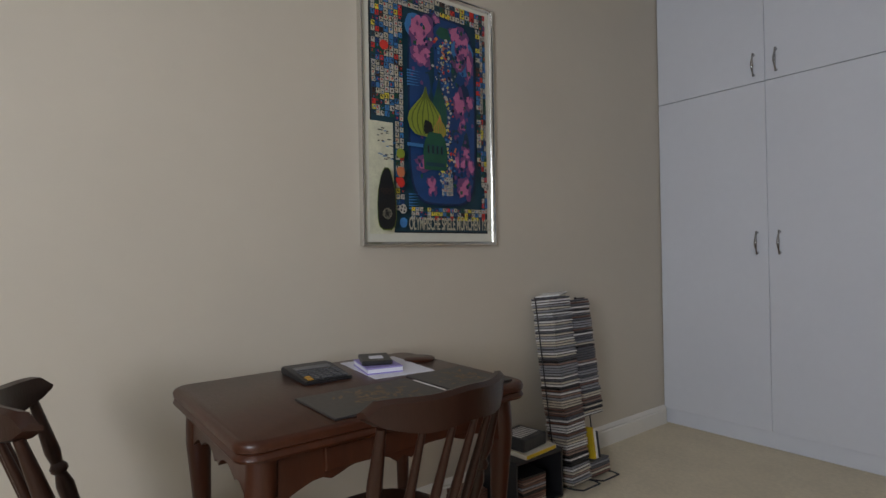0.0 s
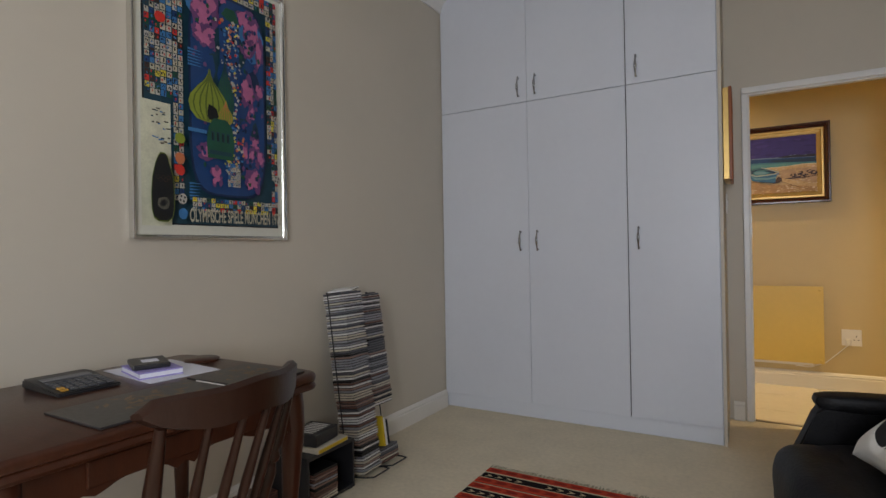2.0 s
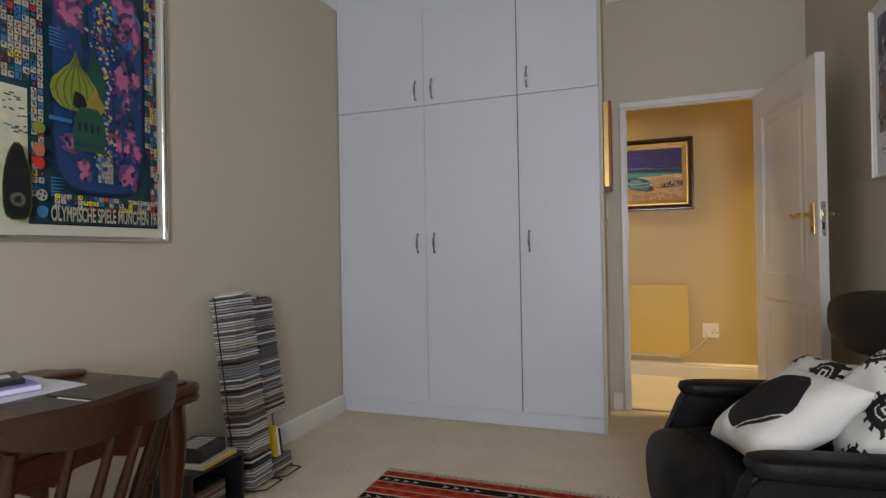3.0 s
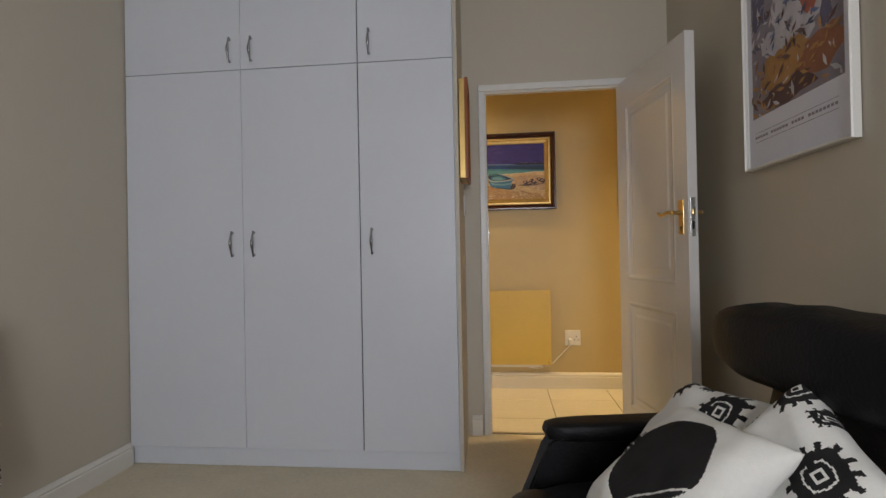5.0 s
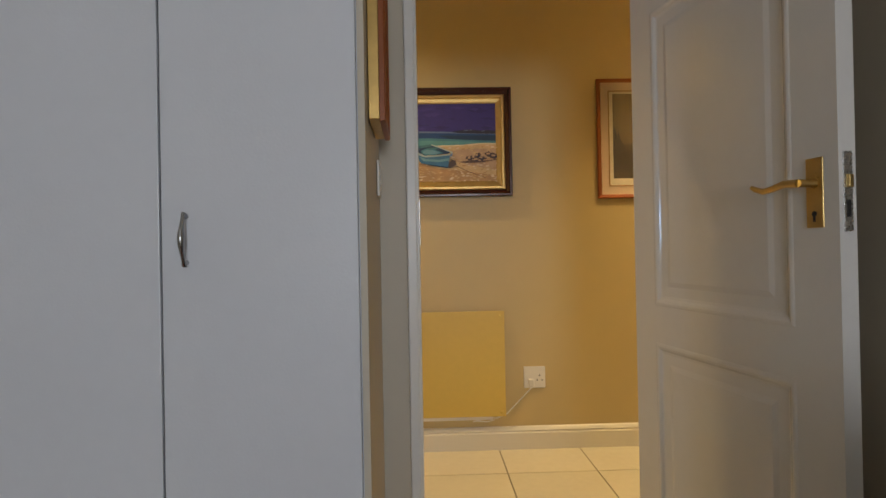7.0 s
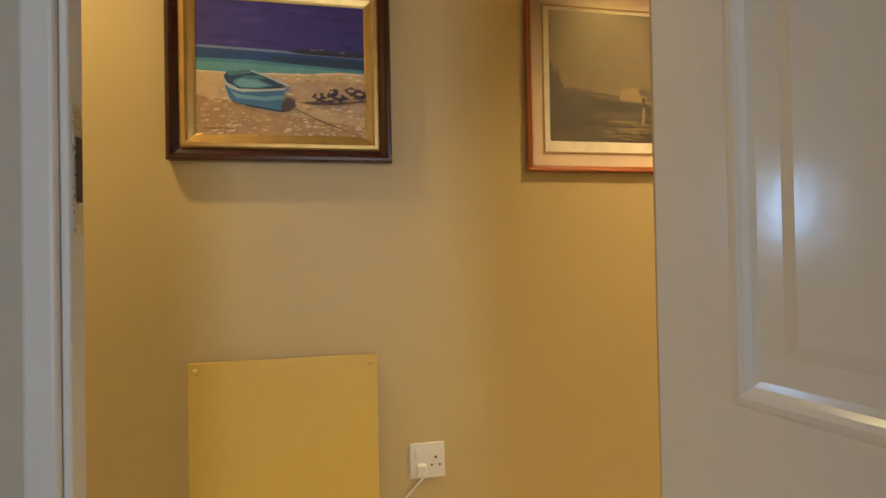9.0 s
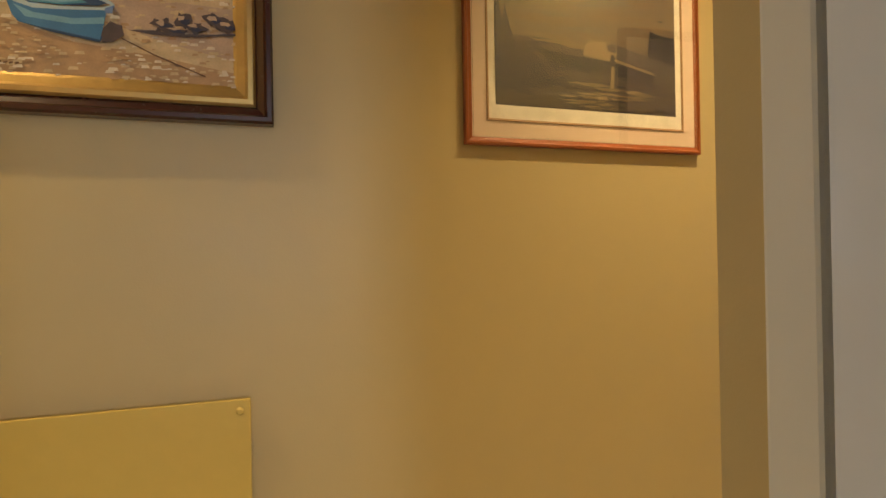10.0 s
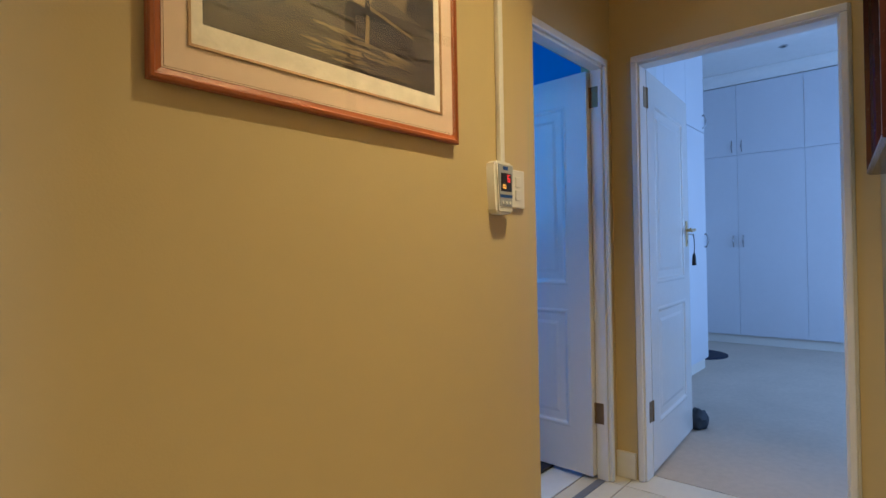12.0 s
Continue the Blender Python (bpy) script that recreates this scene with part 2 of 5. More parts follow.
def cove(bm, p, q, inward, z=ZC, s=0.10):
    """A cove cornice from p to q (xy) along a wall, growing towards inward."""
    p, q, w = Vector(p), Vector(q), Vector(inward)
    prof = [(0, -s), (0.012, -s), (0.016, -s * 0.9)] + [(0.016 + (s - 0.016) * (1 - math.cos(a)), -s * 0.9 + s * 0.8 * math.sin(a)) for a in [k * math.pi / 2 / 6 for k in range(1, 7)]] + [(s, 0), (0, 0)]
    a = [bm.verts.new((*(p + w * d), z + h - 0.001)) for d, h in prof]
    b = [bm.verts.new((*(q + w * d), z + h - 0.001)) for d, h in prof]
    for i in range(len(prof)):
        j = (i + 1) % len(prof)
        bm.faces.new((a[i], a[j], b[j], b[i]))
    bm.faces.new(a)
    bm.faces.new(b[::-1])


bm = bmesh.new()
cove(bm, (XW, YS), (XW, 3.2), (1, 0))
cove(bm, (XE, YS), (XE, YN), (-1, 0))
cove(bm, (0.075, YN), (XE, YN), (0, -1))
cove(bm, (XW, YS), (XE, YS), (0, 1))
structure("trim_cornice", bm, CEIL, "white coved plaster cornice", True, "cornice")


def skirting(name, p, q, inward, h, label, t=0.02, mat=None):
    bm = bmesh.new()
    p, q, w = Vector(p), Vector(q), Vector(inward)
    prof = [(0, 0), (t, 0), (t, h * 0.72), (t * 0.75, h * 0.78), (t * 0.9, h * 0.84), (t * 0.5, h * 0.95), (0.003, h), (0, h)]
    a = [bm.verts.new((*(p + w * d), z)) for d, z in prof]
    b = [bm.verts.new((*(q + w * d), z)) for d, z in prof]
    for i in range(len(prof)):
        j = (i + 1) % len(prof)
        bm.faces.new((a[i], a[j], b[j], b[i]))
    bm.faces.new(a)
    bm.faces.new(b[::-1])
    return structure(name, bm, mat or SKIRT, label, False, "skirting")


skirting("baseboard_west", (XW, YS), (XW, 3.2), (1, 0), 0.115, "white moulded skirting board along the beige wall")
skirting("baseboard_east", (XE, YS), (XE, YN), (-1, 0), 0.115, "white moulded skirting board behind the armchair")
skirting("baseboard_north", (0.078, YN), (DX0 - 0.055, YN), (0, -1), 0.115, "short white skirting beside the door frame")
skirting("baseboard_hall", (-3.4, YH), (2.365, YH), (0, -1), 0.125, "white moulded skirting board along the yellow wall", 0.022)
bm = rbox(BX - 0.022, BX - 0.001, 4.98, AY - 0.002, 0.002, 0.125, 0.003)
structure("baseboard_corner", bm, SKIRT, "short white skirting block in the hall corner", False, "skirting")
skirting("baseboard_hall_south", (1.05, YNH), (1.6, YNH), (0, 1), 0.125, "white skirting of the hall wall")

# ---- the door into the hall ----
def door_frame(name, label, x0, x1, top, y0, y1, arch=0.048, back=True, m=None):
    """A lined door opening in a wall along x: two jambs, head, stops and architraves. y0 is the face with the architrave."""
    t = thing(name, label, "door frame", m or Matrix(), "", "structure")
    part("jamb", rbox(x0 - 0.043, x0, y0 - 0.004, y1, 0.001, top, 0.004), WHITE, t)
    part("jamb", rbox(x1, x1 + 0.043, y0 - 0.004, y1, 0.001, top, 0.004), WHITE, t)
    part("head", rbox(x0 - 0.043, x1 + 0.043, y0 - 0.004, y1, top, top + 0.043, 0.004), WHITE, t)
    for a, b in ((x0 - arch - 0.008, x0 - 0.008), (x1 + 0.008, x1 + arch + 0.008)):
        part("architrave", rbox(a, b, y0 - 0.022, y0 - 0.0045, 0.001, top + 0.01, 0.005), WHITE, t)
    part("architrave", rbox(x0 - arch - 0.008, x1 + arch + 0.008, y0 - 0.022, y0 - 0.0045, top + 0.011, top + arch + 0.014, 0.005), WHITE, t)
    return t


def lever(parent, x, z, side, sgn, mat=BRASS):
    """Back plate and curved lever on a leaf face. side: y of the face, sgn: the way out."""
    p = part("back_plate", rbox(x - 0.021, x + 0.021, min(side, side + sgn * 0.004), max(side, side + sgn * 0.004), z - 0.075, z + 0.075, 0.0018), mat, parent, "brass lever handle on a long plate")
    bm = bmesh.new()
    tube(bm, [(x, side, z + 0.02), (x, side + sgn * 0.025, z + 0.02), (x, side + sgn * 0.045, z + 0.02)], [0.011, 0.008, 0.009])
    tube(bm, [(x, side + sgn * 0.045, z + 0.02), (x - 0.03, side + sgn * 0.05, z + 0.022), (x - 0.06, side + sgn * 0.049, z + 0.016), (x - 0.09, side + sgn * 0.048, z + 0.012), (x - 0.115, side + sgn * 0.049, z + 0.02), (x - 0.125, side + sgn * 0.049, z + 0.026)], [0.009, 0.0085, 0.0075, 0.007, 0.0065, 0.005])
    part("lever", bm, mat, p, smooth=True)
    bm = bmesh.new()
    tube(bm, [(x, side + sgn * 0.004, z - 0.045), (x, side + sgn * 0.0055, z - 0.045)], 0.006, 8)
    box(bm, x - 0.003, x + 0.003, side + sgn * 0.004 - 0.001, side + sgn * 0.0055, z - 0.062, z - 0.045)
    part("keyhole", bm, BLACKPL, p)


def panel_door(name, label, w, m, h=2.03, t=0.042, handle_z=1.215, plate=True):
    """A two-panel leaf. Local x runs from the hinge (0) to the lock edge (w), y is the thickness, z up."""
    d = thing(name, label, "door", m, "", "structure")
    st, rails = 0.115, ((0.0, 0.22), (0.80, 0.918), (h - 0.14, h))
    bm = bmesh.new()
    box(bm, 0, st, 0, t, 0.008, h)
    box(bm, w - st, w, 0, t, 0.008, h)
    for a, b in rails:
        box(bm, st, w - st, 0, t, max(a, 0.008), b)
    part("frame", bm, DOORWHITE, d)
    for lo, hi in ((0.22, 0.80), (0.918, h - 0.14)):
        bm = bmesh.new()
        x0, x1 = st, w - st
        outline = [(x0, lo), (x1, lo), (x1, hi), (x0, hi)]
        cx, cz = (x0 + x1) / 2, (lo + hi) / 2
        for face, out in ((0.0, 1), (t, -1)):
            loops = []
            for inset, dep in ((0, 0.0), (0.004, -0.0012), (0.011, -0.0018), (0.018, 0.0005), (0.024, 0.005), (0.032, 0.0065), (0.062, 0.0065), (0.078, 0.0035)):
                ring = []
                for (px, pz) in outline:
                    sx = (x1 - x0 - 2 * inset) / (x1 - x0)
                    sz = (hi - lo - 2 * inset) / (hi - lo)
                    ring.append(bm.verts.new((cx + (px - cx) * sx, face + out * dep, cz + (pz - cz) * sz)))
                loops.append(ring)
            for a, b in zip(loops, loops[1:]):
                for i in range(len(a)):
                    bm.faces.new((a[i], a[(i + 1) % len(a)], b[(i + 1) % len(a)], b[i]))
            bm.faces.new(loops[-1])
        part("panel", bm, DOORWHITE, d)
    if plate:
        lever(d, w - 0.055, handle_z, 0.0, -1)
        lever(d, w - 0.055, handle_z, t, 1)
        p = part("lock_plate", rbox(w - 0.001, w + 0.002, 0.010, t - 0.010, handle_z - 0.085, handle_z + 0.08, 0.0008), STEEL, d, "steel lock fore-end on the door edge")
        part("latch", rbox(w + 0.002, w + 0.010, 0.015, t - 0.015, handle_z + 0.005, handle_z + 0.032, 0.002), BRASS, p)
        part("bolt_hole", boxes((w + 0.0021, w + 0.003, 0.016, t - 0.016, handle_z - 0.055, handle_z - 0.02)), BLACKPL, p)
    return d


def hinge(parent, x, y, z, mat=HINGE, h=0.10):
    bm = rbox(x - 0.016, x + 0.016, y - 0.002, y + 0.001, z - h / 2, z + h / 2, 0.0006, 1)
    tube(bm, [(x, y - 0.006, z - h / 2), (x, y - 0.006, z + h / 2)], 0.006, 8)
    return part("hinge", bm, mat, parent, "dull brass butt hinge")


f = door_frame("door_frame_1", "white painted frame of the open study door", DX0, DX1, DTOP, YN, YN + 0.038, 0.036)
part("strike_plate", rbox(DX0, DX0 + 0.002, YN + 0.005, YN + 0.03, 1.13, 1.29, 0.0006, 1), STEEL, f, "steel strike plate let into the jamb")
part("strike_hole", boxes((DX0 + 0.002, DX0 + 0.003, YN + 0.010, YN + 0.025, 1.17, 1.25)), BLACKPL, f)
part("threshold", rbox(DX0, DX1, YN + 0.01, YN + 0.036, 0.0, 0.006, 0.002, 1), GROUT, f, "dark strip between carpet and tiles")
leaf_angle = math.degrees(math.atan2(-0.9863, 0.165))
leaf = panel_door("door_1", "white two-panel wooden door standing open", 0.775, pose(0.932, 3.707, 0.0, 0, 0, leaf_angle), h=2.005)
for z in (0.25, 1.8):
    hinge(leaf, 0.0, 0.021, z)

# ---- built-in cupboard ----
CY = 3.20
cup = thing("built_in_cupboard", "tall white built-in cupboard reaching the ceiling", "cupboard", pose(XW, CY, 0))
W = 0.05 - XW
part("body", boxes((0.002, W, 0.022, 0.568, 0.09, ZC - 0.002)), CUPWHITE, cup)
part("plinth", rbox(0.002, W - 0.001, 0.02, 0.05, 0.001, 0.095, 0.003), CUPWHITE, cup, "white kick board")
cols = [(0.004, -1.048 - XW), (-1.048 - XW, -0.432 - XW), (-0.432 - XW, W - 0.001)]


def bow_handle(parent, x, z, lean=0.0, mat=CHROME, h=0.128):
    bm = bmesh.new()
    tube(bm, [(x, 0.0, z - h / 2 + 0.008), (x, -0.012, z - h / 2 + 0.004)], [0.007, 0.006], 8)
    tube(bm, [(x, 0.0, z + h / 2 - 0.008), (x, -0.012, z + h / 2 - 0.004)], [0.007, 0.006], 8)
    pts = [(x, -0.012 - 0.018 * math.sin(math.pi * u), z - h / 2 + h * u) for u in [k / 10 for k in range(11)]]
    tube(bm, pts, [0.0062, 0.0048, 0.0048, 0.006, 0.0078, 0.0085, 0.0078, 0.006, 0.0048, 0.0048, 0.0062], 10)
    return part("handle", bm, mat, parent, "bowed brushed steel handle", smooth=True)


for i, (a, b) in enumerate(cols):
    for lo, hi in ((0.098, 2.0415), (2.0445, ZC - 0.02)):
        d = part("door", rbox(a + (0.0026 if i == 2 else 0.0012), b - (0.0006, 0.0026, 0.0012)[i], 0.0, 0.02, lo, hi, 0.0022), CUPWHITE, cup)
        hx = (b - 0.055, a + 0.06, a + 0.062)[i]
        bow_handle(d, hx, 1.145 if lo < 1 else 2.143)
# black strip puts the shade of the wider door gap into colour
part("gap_shadow", boxes((cols[1][1] - 0.0025, cols[1][1] + 0.0025, 0.010, 0.0215, 0.1, 2.8)), BLACKPL, cup)
# plastered side of the cupboard
bm = prism(bmesh.new(), [(0.051, CY + 0.012), (0.068, CY + 0.012), (0.054, YN - 0.002), (0.051, YN - 0.002)], "z", 0, ZC)
structure("wall_nib", bm, WALL, "narrow beige plastered side of the built-in cupboard")

# ---- hall floor ----
structure("floor_hall", boxes((-3.4, BX + 0.1, YN + 0.037, AY + 0.13, -0.12, -0.006)), GROUT, "dark grout bed under the hall tiles")


def frame_bars(bm, w, h, bar, depth, y_back=0.0):
    """Mitred picture frame in the xz plane, front towards -y."""
    prof = [(0, 0), (0, -depth * 0.8), (bar * 0.12, -depth), (bar * 0.35, -depth), (bar * 0.5, -depth * 0.75), (bar * 0.85, -depth * 0.6), (bar, -depth * 0.5), (bar, 0)]
    rings = []
    for d, y in prof:
        rings.append([bm.verts.new((sx * (w / 2 - d), y_back + y, sz * (h / 2 - d))) for sx, sz in ((-1, -1), (1, -1), (1, 1), (-1, 1))])
    for a, b in zip(rings, rings[1:] + rings[:1]):
        for k in range(4):
            bm.faces.new((a[k], a[(k + 1) % 4], b[(k + 1) % 4], b[k]))
    return bm


def flat(bm, pts, y, mat=0):
    return bm.faces.new([bm.verts.new((px, y, pz)) for px, pz in pts])


def sheet(name, parent, polys, mats, y, label=""):
    """Flat painted shapes lying one above another: each entry is (material index, outline)."""
    bm = bmesh.new()
    for i, (k, pts) in enumerate(polys):
        fc = flat(bm, pts, y - 0.000015 * (i + 1))
        fc.material_index = k
        if fc.normal.y > 0:
            fc.normal_flip()
    me = bpy.data.meshes.new(name)
    bm.normal_update()
    for fc in bm.faces:
        if fc.normal.y > 0:
            fc.normal_flip()
    bm.to_mesh(me)
    bm.free()
    for m in mats:
        me.materials.append(m)
    ob = new(name, me)
    ob.parent = parent
    return tagged(ob, label) if label else ob


def rect(x0, x1, z0, z1):
    return [(x0, z0), (x1, z0), (x1, z1), (x0, z1)]


def blob(cx, cz, rx, rz, n=14, jag=0.25, rng=random):
    return [(cx + rx * (1 + jag * (rng.random() - 0.5)) * math.cos(2 * math.pi * k / n), cz + rz * (1 + jag * (rng.random() - 0.5)) * math.sin(2 * math.pi * k / n)) for k in range(n)]


def ink(name, col, rough=0.55, var=0.2, scale=25):
    return shade("ink_" + name, col, rough, var=var, scale=scale, fine=0.15, local=True)


def words(parent, text, size, x, z, y, mat, name="lettering", align="LEFT", width=None):
    c = bpy.data.curves.new(name, "FONT")
    c.body, c.size, c.align_x, c.extrude, c.offset, c.fill_mode = text, size, align, 0.0, size * 0.02, "FRONT"
    tmp = new(name, c)
    bpy.context.view_layer.update()
    me = bpy.data.meshes.new_from_object(tmp.evaluated_get(bpy.context.evaluated_depsgraph_get()))
    bpy.data.objects.remove(tmp)
    me.materials.clear()
    me.materials.append(mat)
    ob = new(name, me)
    ob.parent = parent
    s = 1.0
    if width:
        s = width / max(ob.dimensions.x, 1e-6) if ob.dimensions.x else 1.0
        xs = [v.co.x for v in me.vertices]
        s = width / (max(xs) - min(xs))
    ob.matrix_basis = pose(x, y, z, 90, 0, 0) @ Matrix.Diagonal((s, 1, 1, 1))
    return ob


# ---- hall pictures ----
rng = random.Random(4)
boat = thing("boat_painting", "oil painting of a blue boat on sand, dark gilt frame", "picture", pose(0.347, YH - 0.004, 1.711))
BWd, BHt = 0.702, 0.606
part("outer_frame", frame_bars(bmesh.new(), BWd, BHt, 0.040, 0.038), DKFRAME, boat, "dark brown outer frame")
part("inner_frame", frame_bars(bmesh.new(), BWd - 0.078, BHt - 0.078, 0.048, 0.028), GILT, boat, "gilt inner moulding")
hw, hh = BWd / 2 - 0.082, BHt / 2 - 0.082
P = [ink("sky_violet", lin(58, 48, 130)), ink("sea_deep", lin(28, 70, 125)), ink("sea_light", lin(92, 150, 158)), ink("sand", lin(205, 178, 135), var=0.3), ink("sand_dark", lin(182, 145, 102), var=0.3), ink("boat_blue", lin(58, 112, 155)), ink("boat_light", lin(112, 158, 180)), ink("boat_dark", lin(30, 60, 95)), ink("rock", lin(80, 64, 62), var=0.5), ink("rope", lin(110, 75, 50)), ink("headland", lin(45, 45, 70)), ink("sand_pale", lin(222, 205, 178), var=0.2)]


def bp(u, v):
    return (-hw + 2 * hw * u, -hh + 2 * hh * v)


def bq(*pts):
    """Outline in the painting's own units: 760 wide from the left edge, measured down from the horizon's zero line."""
    return [bp(min(max(x / 760, 0), 1), min(max((610 - y) / 624, 0), 1)) for x, y in pts]


polys = [(0, bq((0, -20), (760, -20), (760, 250), (0, 250)))]
for i in range(40):                      # brushed sky
    x, y, w, h = rng.uniform(-60, 700), rng.uniform(-10, 195), rng.uniform(60, 200), rng.uniform(8, 26)
    polys.append((rng.choice((0, 12, 13)), bq((x, y), (x + w * 0.5, y - h * 0.4), (x + w, y), (x + w * 0.6, y + h))))
polys += [(14, bq((0, 203), (380, 212), (760, 226), (760, 250), (0, 240))), (1, bq((0, 214), (380, 224), (760, 236), (760, 310), (0, 292))), (7, bq((300, 240), (760, 246), (760, 286), (420, 276))), (15, bq((0, 262), (240, 262), (500, 276), (760, 288), (760, 312), (0, 306))),
          (2, bq((0, 278), (250, 280), (520, 290), (760, 300), (760, 318), (0, 330))), (11, bq((0, 318), (130, 322), (480, 316), (640, 302), (760, 306), (760, 345), (0, 345))),
          (3, bq((0, 326), (200, 328), (500, 324), (640, 312), (760, 316), (760, 612), (0, 612))), (16, bq((400, 360), (560, 345), (760, 350), (760, 520), (560, 480), (420, 440))),
          (4, bq((0, 430), (140, 450), (300, 500), (500, 520), (760, 560), (760, 612), (0, 612))),
          (10, bq((400, 215), (450, 205), (500, 198), (560, 196), (620, 205), (700, 202), (760, 208), (760, 232), (600, 228), (470, 224)))]
for x, y, w in ((505, 201, 30), (545, 199, 22), (640, 208, 26)):
    polys.append((14, bq((x, y), (x + w, y - 2), (x + w, y + 3), (x, y + 4))))
for _ in range(380):
    u, v = rng.random(), rng.random() ** 1.4 * 0.46
    s = 0.006 + 0.014 * rng.random()
    polys.append((rng.choice((3, 4, 3, 11)), [bp(min(max(u + du, 0), 1), min(max(v + dv, 0), 1)) for du, dv in ((0, 0), (s * 2, s * 0.2), (s * 1.8, s), (s * 0.3, s * 0.9))]))
boat_shapes = [
    (8, bq((360, 480), (400, 430), (432, 440), (438, 470), (410, 492), (380, 498))),                       # cast shade
    (7, bq((150, 430), (160, 455), (240, 478), (372, 498), (380, 480), (300, 465), (200, 440))),          # keel
    (5, bq((130, 385), (148, 440), (165, 458), (240, 470), (372, 490), (384, 440), (392, 398), (270, 405))),
    (6, bq((150, 405), (200, 425), (300, 432), (385, 420), (384, 440), (300, 450), (180, 440))),
    (17, bq((122, 340), (126, 375), (150, 398), (200, 412), (280, 408), (385, 398), (414, 385), (412, 376), (380, 390), (270, 398), (190, 398), (140, 370))),
    (7, bq((126, 345), (140, 372), (190, 396), (270, 396), (370, 386), (405, 372), (300, 330), (245, 312), (138, 325))),
    (18, bq((138, 322), (245, 310), (250, 325), (150, 342))),
    (15, bq((165, 360), (200, 345), (270, 350), (340, 380), (270, 394), (195, 394), (168, 378))),
    (6, bq((178, 364), (205, 352), (262, 358), (318, 378), (262, 390), (200, 388), (180, 378))),
    (18, bq((200, 338), (285, 334), (310, 350), (230, 350))),
    (17, bq((245, 311), (300, 328), (405, 370), (414, 378), (402, 380), (296, 336), (242, 317))),
    (14, bq((386, 392), (412, 380), (406, 405), (388, 408))),
    (8, bq((450, 452), (520, 445), (580, 450), (700, 440), (760, 430), (760, 438), (640, 456), (520, 460))),
]
for cx, cy, rx, ry in ((548, 425, 30, 22), (605, 405, 26, 24), (640, 425, 30, 18), (700, 395, 34, 22), (735, 410, 32, 20), (585, 440, 40, 10)):
    boat_shapes.append((8, bq(*blob(cx, cy, rx, ry, 14, 0.9, rng))))
    boat_shapes.append((10, bq(*blob(cx + 5, cy + 4, rx * 0.55, ry * 0.5, 9, 0.9, rng))))
    boat_shapes.append((16, bq(*blob(cx - 6, cy - 6, rx * 0.45, ry * 0.4, 8, 0.9, rng))))
boat_shapes.append((9, bq((432, 478), (520, 520), (670, 578), (668, 581), (518, 524), (430, 481))))
for k in range(9):                        # signature
    boat_shapes.append((9, bq((40 + k * 14, 580 - (k % 3)), (50 + k * 14, 576), (51 + k * 14, 581), (41 + k * 14, 584))))
polys += boat_shapes
P += [ink("sky_violet_light", lin(70, 58, 142)), ink("sky_violet_dark", lin(50, 42, 118)), ink("haze_blue", lin(110, 130, 170)), ink("sea_teal", lin(70, 130, 150)), ink("sand_mauve", lin(190, 160, 132), var=0.3), ink("gunwale_white", lin(176, 190, 192)), ink("boat_teal", lin(66, 116, 130))]
sheet("canvas", boat, polys, P, -0.012)

sea = thing("seascape_print", "framed dark seascape print with a cream mount and reddish wood frame", "picture", pose(1.5685, YH - 0.004, 1.7235))
SW, SH = 0.773, 0.672
part("frame", frame_bars(bmesh.new(), SW, SH, 0.024, 0.016), REDWOOD, sea)
mw, mh = SW / 2 - 0.022, SH / 2 - 0.022
part("mount", boxes((-mw, mw, -0.010, -0.004, -mh, mh)), MATBOARD, sea, "cream mount board")
iw, ih = 0.312, 0.258
part("inner_line", frame_bars(bmesh.new(), 2 * iw + 0.022, 2 * ih + 0.022, 0.006, 0.003, -0.0101), ink("mount_line", lin(150, 112, 66)), sea)
P2 = [ink("print_white", lin(215, 205, 190)), ink("sea_sky", lin(98, 82, 64), var=0.15, scale=4), ink("sea_shadow", lin(46, 40, 50), var=0.25, scale=7), ink("sea_mid", lin(70, 61, 56), var=0.25, scale=9), ink("sea_foam", lin(108, 90, 64), var=0.25, scale=14), ink("hull", lin(38, 33, 40), var=0.3), ink("sail", lin(128, 108, 78), var=0.25)]


def sp(u, v):
    return (-iw + 2 * iw * (0.015 + 0.97 * u), -ih + 2 * ih * (0.045 + 0.95 * v))


polys = [(0, rect(-iw - 0.004, iw + 0.004, -ih - 0.004, ih + 0.004)), (1, [sp(0.01, 0.3), sp(0.99, 0.3), sp(0.99, 0.99), sp(0.01, 0.99)]), (3, [sp(0.01, 0.02), sp(0.99, 0.02), sp(0.99, 0.36), sp(0.6, 0.40), sp(0.3, 0.42), sp(0.01, 0.42)])]


def strokes(count, kinds, u0, u1, v0, v1, length, height, slope=0.0):
    """Soft overlapping brush strokes inside a patch of the print."""
    for _ in range(count):
        u, v = rng.uniform(u0, u1), rng.uniform(v0, v1)
        w, h = length * rng.uniform(0.4, 1.0), height * rng.uniform(0.4, 1.0)
        w = min(w, 0.985 - u)
        if w > 0.01:
            polys.append((rng.choice(kinds), [sp(u, v), sp(u + w * 0.3, v - h * 0.5 + slope * w * 0.3), sp(u + w, v + slope * w), sp(u + w * 0.6, v + h * 0.5 + slope * w * 0.6)]))


